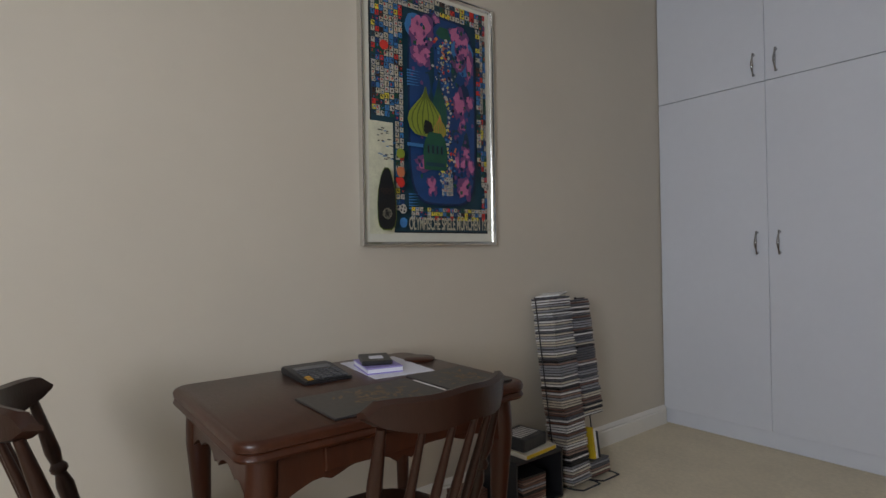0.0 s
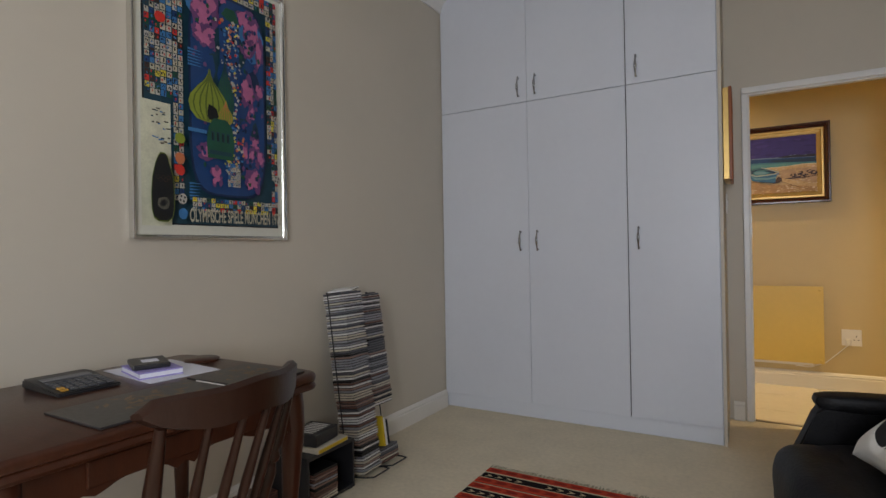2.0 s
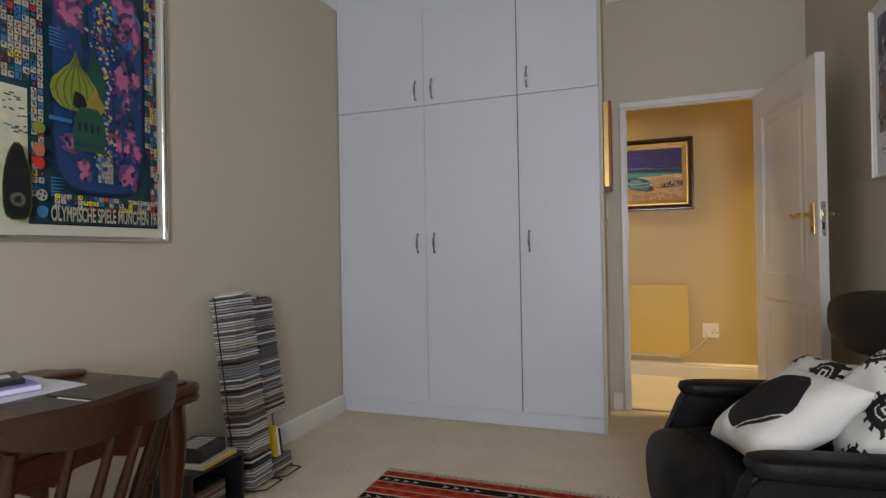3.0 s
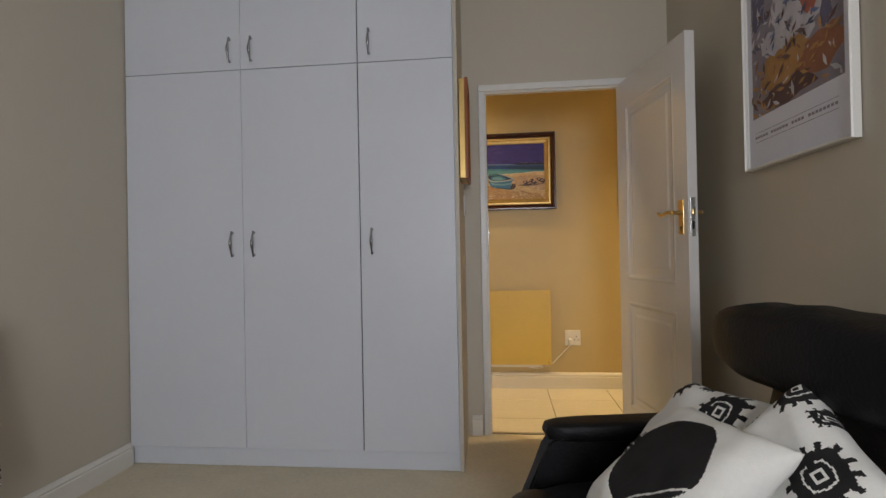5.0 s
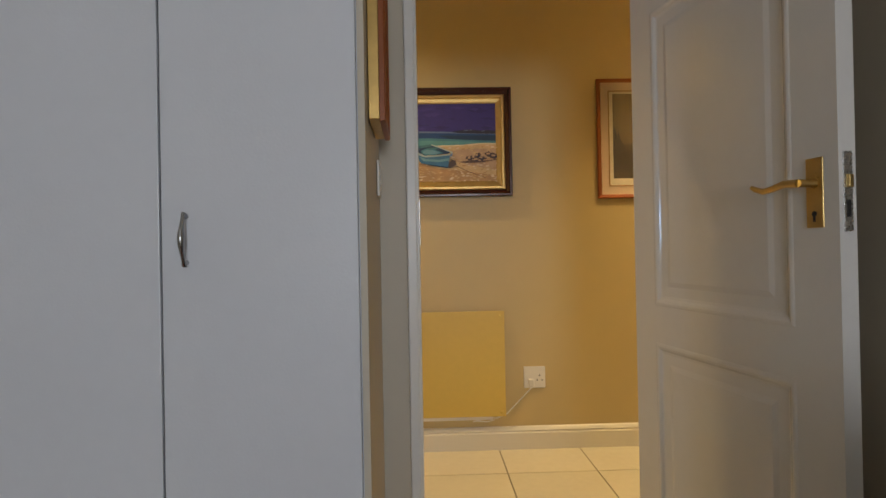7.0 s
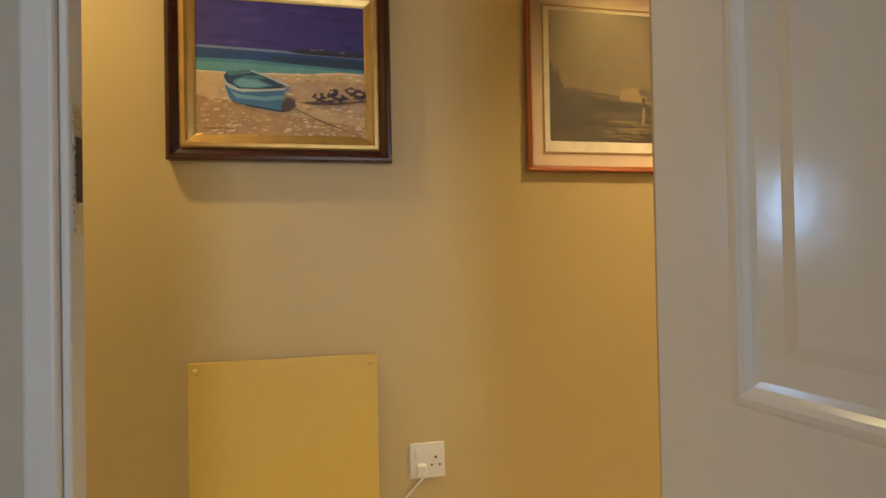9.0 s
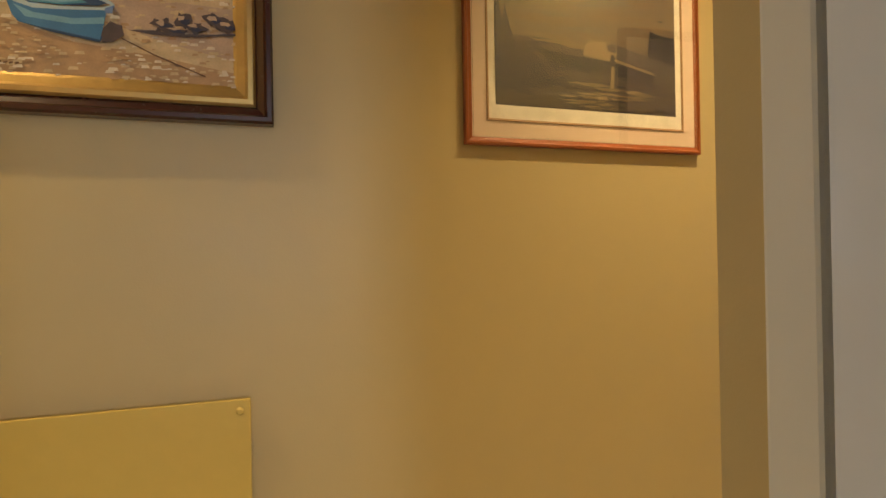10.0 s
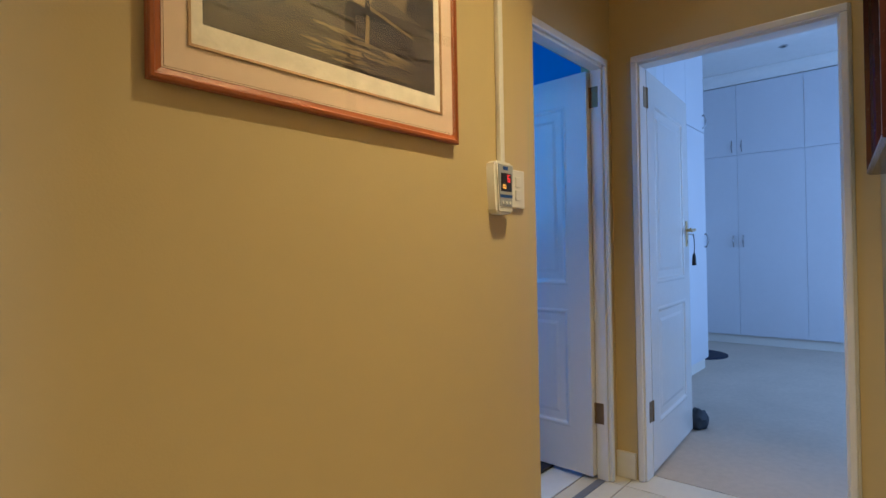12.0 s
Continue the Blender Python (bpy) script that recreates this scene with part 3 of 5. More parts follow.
strokes(70, (1, 1, 7, 7, 8), 0.01, 0.8, 0.46, 0.96, 0.35, 0.05)
strokes(24, (4, 7, 4), 0.10, 0.60, 0.38, 0.48, 0.30, 0.022, -0.12)
strokes(40, (2, 2, 3), 0.01, 0.28, 0.10, 0.40, 0.20, 0.06, -0.1)
polys += [(2, [sp(0.01, 0.10), sp(0.30, 0.14), sp(0.24, 0.30), sp(0.12, 0.36), sp(0.01, 0.38)]),
          (2, [sp(0.01, 0.34), sp(0.12, 0.34), sp(0.085, 0.46), sp(0.06, 0.58), sp(0.045, 0.50), sp(0.03, 0.60), sp(0.01, 0.62)]),
          (5, [sp(0.14, 0.33), sp(0.175, 0.33), sp(0.165, 0.40), sp(0.15, 0.40)]),
          (5, [sp(0.82, 0.34), sp(0.985, 0.29), sp(0.985, 0.50), sp(0.90, 0.51), sp(0.84, 0.53)]),
          (3, [sp(0.52, 0.36), sp(0.985, 0.26), sp(0.985, 0.33), sp(0.62, 0.43)]),
          (6, [sp(0.46, 0.34), sp(0.62, 0.32), sp(0.65, 0.37), sp(0.60, 0.38), sp(0.58, 0.43), sp(0.50, 0.43), sp(0.47, 0.40)]),
          (5, [sp(0.22, 0.36), sp(0.40, 0.335), sp(0.62, 0.315), sp(0.60, 0.23), sp(0.46, 0.24), sp(0.27, 0.29)]),
          (5, [sp(0.62, 0.315), sp(0.86, 0.26), sp(0.85, 0.20), sp(0.72, 0.20), sp(0.64, 0.23)]),
          (6, [sp(0.63, 0.34), sp(0.86, 0.275), sp(0.86, 0.262), sp(0.63, 0.322)])]
strokes(26, (2, 3, 5), 0.22, 0.80, 0.14, 0.26, 0.14, 0.022, -0.08)
strokes(46, (4, 4, 6, 3), 0.32, 0.78, 0.04, 0.19, 0.20, 0.026, -0.05)
strokes(26, (3, 2, 3), 0.05, 0.95, 0.03, 0.10, 0.20, 0.02)
strokes(16, (2, 3), 0.80, 0.95, 0.05, 0.24, 0.12, 0.03)
polys += [(6, [sp(0.605, 0.16), sp(0.625, 0.16), sp(0.63, 0.28), sp(0.615, 0.31)]), (5, [sp(0.60, 0.29), sp(0.635, 0.29), sp(0.63, 0.36), sp(0.612, 0.36)]),
          (5, [sp(0.52, 0.075), sp(0.535, 0.07), sp(0.535, 0.09)]), (5, [sp(0.585, 0.10), sp(0.64, 0.065), sp(0.645, 0.072), sp(0.59, 0.11)]),
          (5, [sp(0.87, 0.60), sp(0.91, 0.585), sp(0.93, 0.62), sp(0.908, 0.598)])]
P2 += [ink("sea_sky_warm", lin(100, 80, 58), var=0.3, scale=4), ink("sea_sky_grey", lin(92, 84, 72), var=0.3, scale=4)]
sheet("print", sea, polys, P2, -0.0101)
pane = part("glass", boxes((-mw, mw, -0.0195, -0.0175, -mh, mh)), GLASS, sea, "clear picture glass")
pane.visible_shadow = False

# panel heater, socket, thermostat and switch on the hall wall
heat = thing("panel_heater", "flat square panel heater painted the wall's yellow", "heater", pose(0.344, YH, 0.481))
part("panel", rbox(-0.293, 0.293, -0.034, -0.022, -0.291, 0.291, 0.002), HEATER, heat)
for sx in (-1, 1):
    for sz in (-1, 1):
        bm = bmesh.new()
        tube(bm, [(sx * 0.27, -0.0, sz * 0.265), (sx * 0.27, -0.036, sz * 0.265), (sx * 0.27, -0.040, sz * 0.265)], [0.009, 0.009, 0.005], 12)
        part("fixing", bm, HEATER, heat, smooth=True)
part("bracket", rbox(-0.2, 0.22, -0.022, -0.001, -0.312, -0.285, 0.002), WHITEPL, heat)
bm = bmesh.new()
tube(bm, [(0.20, -0.012, -0.30), (0.24, -0.018, -0.305), (0.30, -0.02, -0.28), (0.37, -0.02, -0.21), (0.43, -0.03, -0.145), (0.447, -0.04, -0.125)], 0.0035, 8)
tube(bm, [(0.10, -0.014, -0.300), (0.14, -0.020, -0.318), (0.19, -0.022, -0.322), (0.23, -0.020, -0.312), (0.20, -0.016, -0.302), (0.15, -0.020, -0.312), (0.11, -0.022, -0.320)], 0.0035, 8)
part("cord", bm, WHITEPL, heat, "white mains cord hanging in a loop", smooth=True)
sock = thing("wall_socket", "square white wall socket with a plug and a switch", "socket", pose(0.804, YH, 0.396))
part("plate", rbox(-0.06, 0.06, -0.009, -0.0005, -0.06, 0.06, 0.003), WHITEPL, sock)
part("rocker", rbox(-0.042, -0.022, -0.012, -0.0088, 0.012, 0.042, 0.001), WHITEPL, sock)
bm = bmesh.new()
for dx, dz, r in ((0.028, 0.010, 0.0045), (0.014, -0.016, 0.004), (0.042, -0.016, 0.004)):
    tube(bm, [(dx, -0.0088, dz), (dx, -0.0097, dz)], r, 10)
part("pin_hole", bm, BLACKPL, sock)
bm = rbox(-0.038, -0.006, -0.034, -0.009, -0.048, -0.006, 0.006)
part("plug", bm, WHITEPL, sock, "white plug top")

th = thing("thermostat", "white wall thermostat with a small lit red and amber display", "thermostat", pose(2.145, YH, 1.292))
bm = prism(bmesh.new(), [(-0.040, -0.076), (-0.030, -0.082), (0.030, -0.082), (0.040, -0.076), (0.048, 0.058), (0.042, 0.070), (-0.042, 0.070), (-0.048, 0.058)], "y", -0.034, -0.0005)
bmesh.ops.bevel(bm, geom=[e for e in bm.edges if min(v.co.y for v in e.verts) < -0.03], offset=0.007, segments=3, affect="EDGES")
part("case", bm, WHITEPL, th, smooth=True)
FACE = shade("thermostat_face_grey", (0.36, 0.38, 0.42), 0.4, var=0.05, scale=20)
part("face", prism(bmesh.new(), [(-0.030, -0.060), (0.030, -0.060), (0.036, 0.060), (-0.036, 0.060)], "y", -0.0362, -0.0335), FACE, th, "pale grey printed face")
part("display", rbox(-0.025, 0.027, -0.0378, -0.036, -0.016, 0.036, 0.0007, 1), BLACKPL, th, "black display window")
RED, AMBER = glow("red_led", (1.0, 0.05, 0.04), 0.9), glow("amber_led", (1.0, 0.55, 0.08), 0.8)
bm = bmesh.new()
for a, b, c, d in ((0.006, 0.018, 0.029, 0.031), (0.006, 0.018, 0.020, 0.022), (0.006, 0.018, 0.011, 0.013), (0.006, 0.008, 0.020, 0.031), (0.016, 0.018, 0.011, 0.022), (0.006, 0.008, 0.011, 0.022)):
    box(bm, a, b, -0.0384, -0.0379, c, d)
part("red_digits", bm, RED, th, "lit red figure")
bm = bmesh.new()
for a, b, c, d in ((-0.018, -0.016, -0.009, 0.004), (-0.012, -0.003, -0.009, -0.007), (-0.012, -0.010, -0.009, 0.004), (-0.005, -0.003, -0.009, 0.004)):
    box(bm, a, b, -0.0384, -0.0379, c, d)
part("amber_digits", bm, AMBER, th, "lit amber figures")
STRIPE = ink("thermostat_blue", lin(40, 80, 150))
part("blue_stripe", boxes((-0.030, 0.031, -0.0371, -0.0363, -0.035, -0.026)), STRIPE, th)
part("maker_mark", boxes((-0.014, 0.010, -0.0371, -0.0363, 0.045, 0.055)), STRIPE, th)
for dx in (-0.018, 0.0, 0.018):
    bm = bmesh.new()
    tube(bm, [(dx, -0.0355, -0.049), (dx, -0.0385, -0.049)], 0.0045, 12)
    part("button", bm, WHITEPL, th)
cond = thing("cable_conduit", "thin white plastic conduit running up the yellow wall", "conduit", pose(2.16, YH, 1.36))
part("channel", rbox(-0.011, 0.011, -0.017, -0.0005, 0.0, ZC - 1.36, 0.003), WHITEPL, cond)
sw = thing("light_switch", "white double light switch beside the thermostat", "switch", pose(2.245, YH, 1.292))
part("plate", rbox(-0.04, 0.04, -0.010, -0.0005, -0.058, 0.058, 0.003), WHITEPL, sw)
for dz in (-0.02, 0.02):
    part("rocker", rbox(-0.014, 0.014, -0.014, -0.0098, dz - 0.016, dz + 0.016, 0.002), WHITEPL, sw)

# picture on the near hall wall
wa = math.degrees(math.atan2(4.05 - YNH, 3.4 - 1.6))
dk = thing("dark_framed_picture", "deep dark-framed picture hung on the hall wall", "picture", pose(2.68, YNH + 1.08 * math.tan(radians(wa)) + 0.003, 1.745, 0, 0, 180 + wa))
part("frame", frame_bars(bmesh.new(), 0.74, 0.84, 0.035, 0.05), DKFRAME, dk)
part("picture", boxes((-0.34, 0.34, -0.012, -0.002, -0.39, 0.39)), MATBOARD, dk, "pale mounted picture")

# ---- downlights ----
EMIT = glow("lamp_glow", (1.0, 0.8, 0.5), 6.0)


def downlight(x, y, z, lit, label):
    t = thing("downlight", label, "ceiling light", pose(x, y, z), "recessed ceiling lights")
    bm = bmesh.new()
    for k in range(24):
        a, b = 2 * math.pi * k / 24, 2 * math.pi * (k + 1) / 24
        q = [bm.verts.new((r * math.cos(c), r * math.sin(c), h)) for r, h, c in ((0.045, -0.001, a), (0.045, -0.001, b), (0.030, -0.010, b), (0.030, -0.010, a))]
        bm.faces.new(q)
    part("rim", bm, STEEL, t)
    bm = bmesh.new()
    tube(bm, [(0, 0, -0.0015), (0, 0, -0.004)], 0.028, 20)
    part("lens", bm, EMIT if lit else BLACKPL, t)


# fittings at x 3.0 and -2.3 only go with the added lamps
for lx, ly in ((-0.60, 4.40), (1.95, 4.15), (3.0, 4.36), (-2.3, 4.36)):
    downlight(lx, ly, ZC, True, "lit round recessed downlight in the hall ceiling")

# ---- doorways at the end of the hall ----
fa = door_frame("door_frame_2", "white frame of the open bathroom door", 2.515, 3.285, 1.966, AY, AY + 0.055, 0.03)
la = panel_door("door_2", "white panelled bathroom door standing open into blue light", 0.76, pose(3.297, AY + 0.058, 0.012, 0, 0, 87), h=1.945, plate=False)
for z in (0.318, 1.835):
    bm = rbox(3.284, 3.2862, AY + 0.014, AY + 0.055, z - 0.05, z + 0.05, 0.0006, 1)
    tube(bm, [(3.285, AY + 0.06, z - 0.05), (3.285, AY + 0.06, z + 0.05)], 0.007, 8)
    part("hinge", bm, HINGE, fa, "dull brass butt hinge")
part("threshold", rbox(2.515, 3.285, AY + 0.012, AY + 0.052, 0.0, 0.005, 0.002, 1), GREYPL, fa, "grey metal threshold strip")
# bedroom doorway: built along x, then turned
mB = pose(BX, 4.99, 0, 0, 0, -90)     # local x runs along -y, local y along +x
fb = door_frame("door_frame_3", "white frame of the open bedroom doorway", 0.060, 0.822, 1.975, 0.0, 0.08, 0.028, m=mB)
lb = panel_door("door_3", "white panelled bedroom door standing open with a key in its lock", 0.80, pose(BX + 0.083, 4.930, 0.008, 0, 0, 4.0), h=1.965, handle_z=1.18)
for z in (0.318, 1.835):
    bm = rbox(0.0595, 0.062, 0.040, 0.081, z - 0.05, z + 0.05, 0.0006, 1)
    tube(bm, [(0.060, 0.085, z - 0.05), (0.060, 0.085, z + 0.05)], 0.007, 8)
    part("hinge", bm, HINGE, fb, "dull brass butt hinge")
key = thing("key_tassel", "dark tassel hanging from the key in the bedroom door", "tassel", pose(BX + 0.083 + 0.745, 4.930 + 0.036, 1.185))
bm = bmesh.new()
tube(bm, [(0, 0.015, 0), (0, -0.005, 0), (0, -0.02, -0.002)], 0.003, 8)
part("key", bm, STEEL, key)
bm = bmesh.new()
tube(bm, [(0, -0.02, 0), (0.006, -0.024, -0.03), (0.01, -0.024, -0.08), (0.006, -0.022, -0.12)], 0.0028, 6)
tube(bm, [(0.006, -0.022, -0.115), (0.006, -0.022, -0.13), (0.006, -0.022, -0.185)], [0.005, 0.010, 0.013], 10)
part("tassel", bm, BLACKPL, key, smooth=True)

# ---- bathroom behind the first doorway ----
structure("floor_bathroom", boxes((2.0, 4.2, AY + 0.13, 7.5, -0.12, -0.010)), GROUT, "grout bed under the white bathroom tiles")
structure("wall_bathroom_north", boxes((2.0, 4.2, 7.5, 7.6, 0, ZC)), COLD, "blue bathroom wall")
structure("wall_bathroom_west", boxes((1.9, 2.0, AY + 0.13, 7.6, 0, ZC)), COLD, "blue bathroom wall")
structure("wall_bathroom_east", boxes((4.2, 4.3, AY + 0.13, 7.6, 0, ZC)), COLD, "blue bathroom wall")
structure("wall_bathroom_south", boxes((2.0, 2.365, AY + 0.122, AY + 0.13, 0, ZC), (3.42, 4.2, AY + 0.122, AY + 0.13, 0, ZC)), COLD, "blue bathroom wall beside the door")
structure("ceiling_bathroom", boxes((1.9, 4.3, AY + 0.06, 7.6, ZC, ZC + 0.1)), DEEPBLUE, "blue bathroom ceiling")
bm = rbox(-0.4, 0.4, -0.3, 0.3, 0.0, 0.018, 0.007)
MATDK = shade("dark_bath_mat", (0.02, 0.025, 0.05), 0.95, var=0.3, scale=12, bump=0.8, bscale=200)
t = thing("bath_mat", "dark blue bath mat on white tiles", "mat", pose(2.93, 5.67, -0.004))
part("pile", bm, MATDK, t)

# ---- bedroom beyond ----
BZ = 3.08
structure("floor_bedroom", boxes((BX + 0.1, 8.5, 2.0, 6.0, -0.12, -0.001)), CARPET2, "pale carpet in the bedroom")
structure("wall_bedroom_north", boxes((4.3, 8.5, 6.0, 6.1, 0, BZ)), PALEBLUE, "pale bedroom wall")
structure("wall_bedroom_return", boxes((4.3, 4.4, 5.2, 6.0, 0, BZ), (BX + 0.12, 4.3, 5.195, 5.2, 0, BZ)), PALEBLUE, "pale bedroom wall behind the open door")
structure("wall_bedroom_south", boxes((BX, 4.8, 1.9, 2.0, 0, BZ), (7.2, 8.5, 1.9, 2.0, 0, BZ), (4.8, 7.2, 1.9, 2.0, 0, 0.85), (4.8, 7.2, 1.9, 2.0, 2.35, BZ)), PALEBLUE, "pale bedroom wall with a wide window")
structure("wall_bedroom_east", boxes((8.4, 8.5, 2.0, 6.0, 0, BZ)), PALEBLUE, "pale bedroom wall")
structure("wall_bedroom_west", boxes((BX + 0.121, BX + 0.13, 2.0, 4.10, 0, BZ), (BX + 0.121, BX + 0.13, 5.0, 5.195, 0, BZ), (BX + 0.121, BX + 0.13, 4.10, 5.0, 2.08, BZ), (BX, BX + 0.12, 1.9, 3.6, 0, BZ)), PALEBLUE, "pale bedroom wall round the doorway")
structure("ceiling_bedroom", boxes((BX + 0.06, 8.5, 1.9, 6.1, BZ, BZ + 0.1)), CEIL, "flat white bedroom ceiling")
bm = bmesh.new()
cove(bm, (7.72, 2.0), (7.72, 6.0), (-1, 0), BZ, 0.12)
structure("trim_bedroom_cornice", bm, CEIL, "white bedroom cornice over the cupboards", category="cornice")
downlight(7.10, 4.90, BZ, False, "unlit round recessed downlight in the bedroom ceiling")


def bedroom_cupboard(seams, m, label, top, plinth=0.10):
    """Local x along the front, front at y = 0, body behind it at +y."""
    t = thing("bedroom_cupboard", label, "cupboard", m, "bedroom cupboards")
    part("body", boxes((seams[0], seams[-1], 0.02, 0.55, plinth, top)), CUPWHITE, t)
    part("plinth", boxes((seams[0], seams[-1], 0.03, 0.5, 0.0, plinth)), SKIRT, t)
    for i, (a, b) in enumerate(zip(seams, seams[1:])):
        for lo, hi in ((plinth + 0.004, 2.150), (2.154, top - 0.002)):
            d = part("door", rbox(a + 0.0015, b - 0.0015, 0.0, 0.019, lo, hi, 0.002, 1), CUPWHITE, t)
            hx = b - 0.05 if i % 2 == 0 else a + 0.05
            bow_handle(d, hx, 1.17 if lo < 1 else 2.25)
    return t


# far cupboards face west; local x runs along -y
bedroom_cupboard([-0.6, 0.06, 0.71, 1.36, 2.0], pose(7.72, 5.53, 0, 0, 0, -90), "white fitted bedroom cupboards across the far wall", 2.955)
bedroom_cupboard([0.0, 0.52, 1.04, 1.56], pose(4.62, 5.40, 0), "white fitted bedroom cupboard beside the door", 2.955)
bm = bmesh.new()
bmesh.ops.create_icosphere(bm, subdivisions=3, radius=1.0)
for v in bm.verts:
    n = noise.noise(v.co * 2.1) * 0.22
    v.co = Vector((v.co.x * 0.078, v.co.y * 0.066, max(v.co.z, -0.55) * 0.072)) * (1 + n)
lowest = min(v.co.z for v in bm.verts)
for v in bm.verts:
    v.co.z -= lowest
st = tagged(new("door_stop_stone", finish("door_stop_stone", bm, DARKSTONE, True)), "rough dark stone holding the bedroom door open", "stone")
st.matrix_basis = pose(4.375, 4.99, -0.001)
t = thing("round_mat", "round dark blue-grey mat on the bedroom carpet", "mat", pose(6.80, 5.66, -0.001))
bm = bmesh.new()
tube(bm, [(0, 0, 0.0), (0, 0, 0.012), (0, 0, 0.016)], [0.27, 0.27, 0.262], 40)
part("pile", bm, MATDK, t)

# small hall window, unseen, added as source of the door's bluish highlight
wn2 = thing("window_2", "small white window added out of view to light the hall", "window", pose(-1.65, YH + 0.12, 0), "", "structure")
for a, b, e, d in ((-0.25, 0.25, 0.92, 0.96), (-0.25, 0.25, 1.70, 1.74), (-0.25, -0.21, 0.96, 1.70), (0.21, 0.25, 0.96, 1.70)):
    part("window_frame", rbox(a, b, -0.03, 0.03, e, d, 0.004, 1), WHITE, wn2)
g = part("pane", boxes((-0.21, 0.21, -0.003, 0.003, 0.96, 1.70)), GLASS, wn2)
g.visible_shadow = False

# ---- framed poster over the table ----
rng = random.Random(11)
PW, PH = 0.72, 1.12
pos = thing("framed_poster", "bright patchwork art poster in a thin silver frame on the wall", "picture", pose(XW + 0.003, 1.36, 1.15 + PH / 2, 0, 0, 90))
part("frame", frame_bars(bmesh.new(), PW, PH, 0.017, 0.028), SILVER, pos, "polished silver metal frame")
part("backing", boxes((-PW / 2 + 0.004, PW / 2 - 0.004, -0.008, -0.001, -PH / 2 + 0.004, PH / 2 - 0.004)), shade("poster_paper", (0.62, 0.61, 0.52), 0.6, var=0.03, scale=8), pos)
pw, ph = PW - 0.034, PH - 0.034


def pp(u, v):
    return (-pw / 2 + pw * u, -ph / 2 + ph * v)


def pr(u0, u1, v0, v1):
    return [pp(u0, v0), pp(u1, v0), pp(u1, v1), pp(u0, v1)]


def pb(u, v, ru, rv, n=14, jag=0.3):
    return [pp(min(max(a, 0.02), 0.98), min(max(b, 0.02), 0.99)) for a, b in blob(u, v, ru, rv, n, jag, rng)]


C = dict(black=(14, 18, 22), teal=(22, 58, 72), blue=(20, 60, 110), deep=(16, 40, 74), sky=(52, 112, 165), pink=(176, 98, 136), rose=(104, 64, 108), cream=(176, 170, 148), white=(172, 168, 158), red=(196, 48, 38), orange=(190, 110, 70), yellow=(205, 190, 60), lime=(124, 138, 44), olive=(86, 100, 36), green=(24, 78, 58), brown=(60, 40, 34), paper=(206, 204, 178))
INK_NAMES = list(C)
MATS = [ink("poster_" + k, lin(*C[k]), 0.5, 0.25, 18) for k in INK_NAMES]
K = {k: i for i, k in enumerate(INK_NAMES)}
polys = [(K["black"], pr(0.045, 0.965, 0.035, 0.985)), (K["teal"], pr(0.055, 0.955, 0.04, 0.98)), (K["paper"], pr(0.035, 0.205, 0.03, 0.455))]


def cells(u0, u1, v0, v1, nu, nv, bright=0.6):
    for i in range(nu):
        for j in range(nv):
            a, b = u0 + (u1 - u0) * i / nu, v0 + (v1 - v0) * j / nv
            du, dv = (u1 - u0) / nu, (v1 - v0) / nv
            k = rng.choice(("white", "cream", "white", "sky", "white", "cream")) if rng.random() < bright else rng.choice(("sky", "blue", "red", "green", "teal", "yellow", "brown"))
            a2, b2 = a + du * (0.92 + 0.04 * rng.random()), b + dv * (0.90 + 0.06 * rng.random())
            polys.append((K[k], pr(a + du * 0.06, a2, b + dv * 0.06, b2)))
            for _ in range(rng.choice((1, 2, 2, 3))):
                p, q = a + du * (0.15 + 0.5 * rng.random()), b + dv * (0.15 + 0.45 * rng.random())
                polys.append((K[rng.choice(("black", "deep", "brown", "black", "sky", "red"))], pr(p, p + du * 0.22, q, q + dv * 0.35)))
            if rng.random() < 0.3:
                polys.append((K["black"], [pp(a + du * 0.1, b + dv * 0.1), pp(a + du * 0.5, b + dv * 0.8), pp(a + du * 0.9, b + dv * 0.1), pp(a + du * 0.5, b + dv * 0.65)]))


cells(0.06, 0.145, 0.475, 0.98, 3, 24, 0.45)
cells(0.145, 0.215, 0.475, 0.98, 2, 22, 0.85)
cells(0.215, 0.275, 0.12, 0.98, 2, 40, 0.6)
cells(0.275, 0.90, 0.915, 0.98, 15, 3, 0.6)
cells(0.90, 0.95, 0.12, 0.98, 2, 38, 0.4)
cells(0.86, 0.90, 0.30, 0.91, 1, 30, 0.3)
polys.append((K["deep"], [pp(0.30 + 0.55 * (0.5 + 0.5 * math.copysign(abs(math.cos(a)) ** 0.45, math.cos(a))), 0.145 + 0.77 * (0.5 + 0.5 * math.copysign(abs(math.sin(a)) ** 0.4, math.sin(a)))) for a in [2 * math.pi * k / 40 for k in range(40)]]))
polys.append((K["blue"], [pp(0.315 + 0.52 * (0.5 + 0.5 * math.copysign(abs(math.cos(a)) ** 0.45, math.cos(a))), 0.155 + 0.75 * (0.5 + 0.5 * math.copysign(abs(math.sin(a)) ** 0.4, math.sin(a)))) for a in [2 * math.pi * k / 40 for k in range(40)]]))
for _ in range(30):
    polys.append((K[rng.choice(("deep", "blue", "teal", "sky", "blue"))], pb(0.36 + 0.42 * rng.random(), 0.2 + 0.66 * rng.random(), 0.03 + 0.05 * rng.random(), 0.03 + 0.05 * rng.random())))
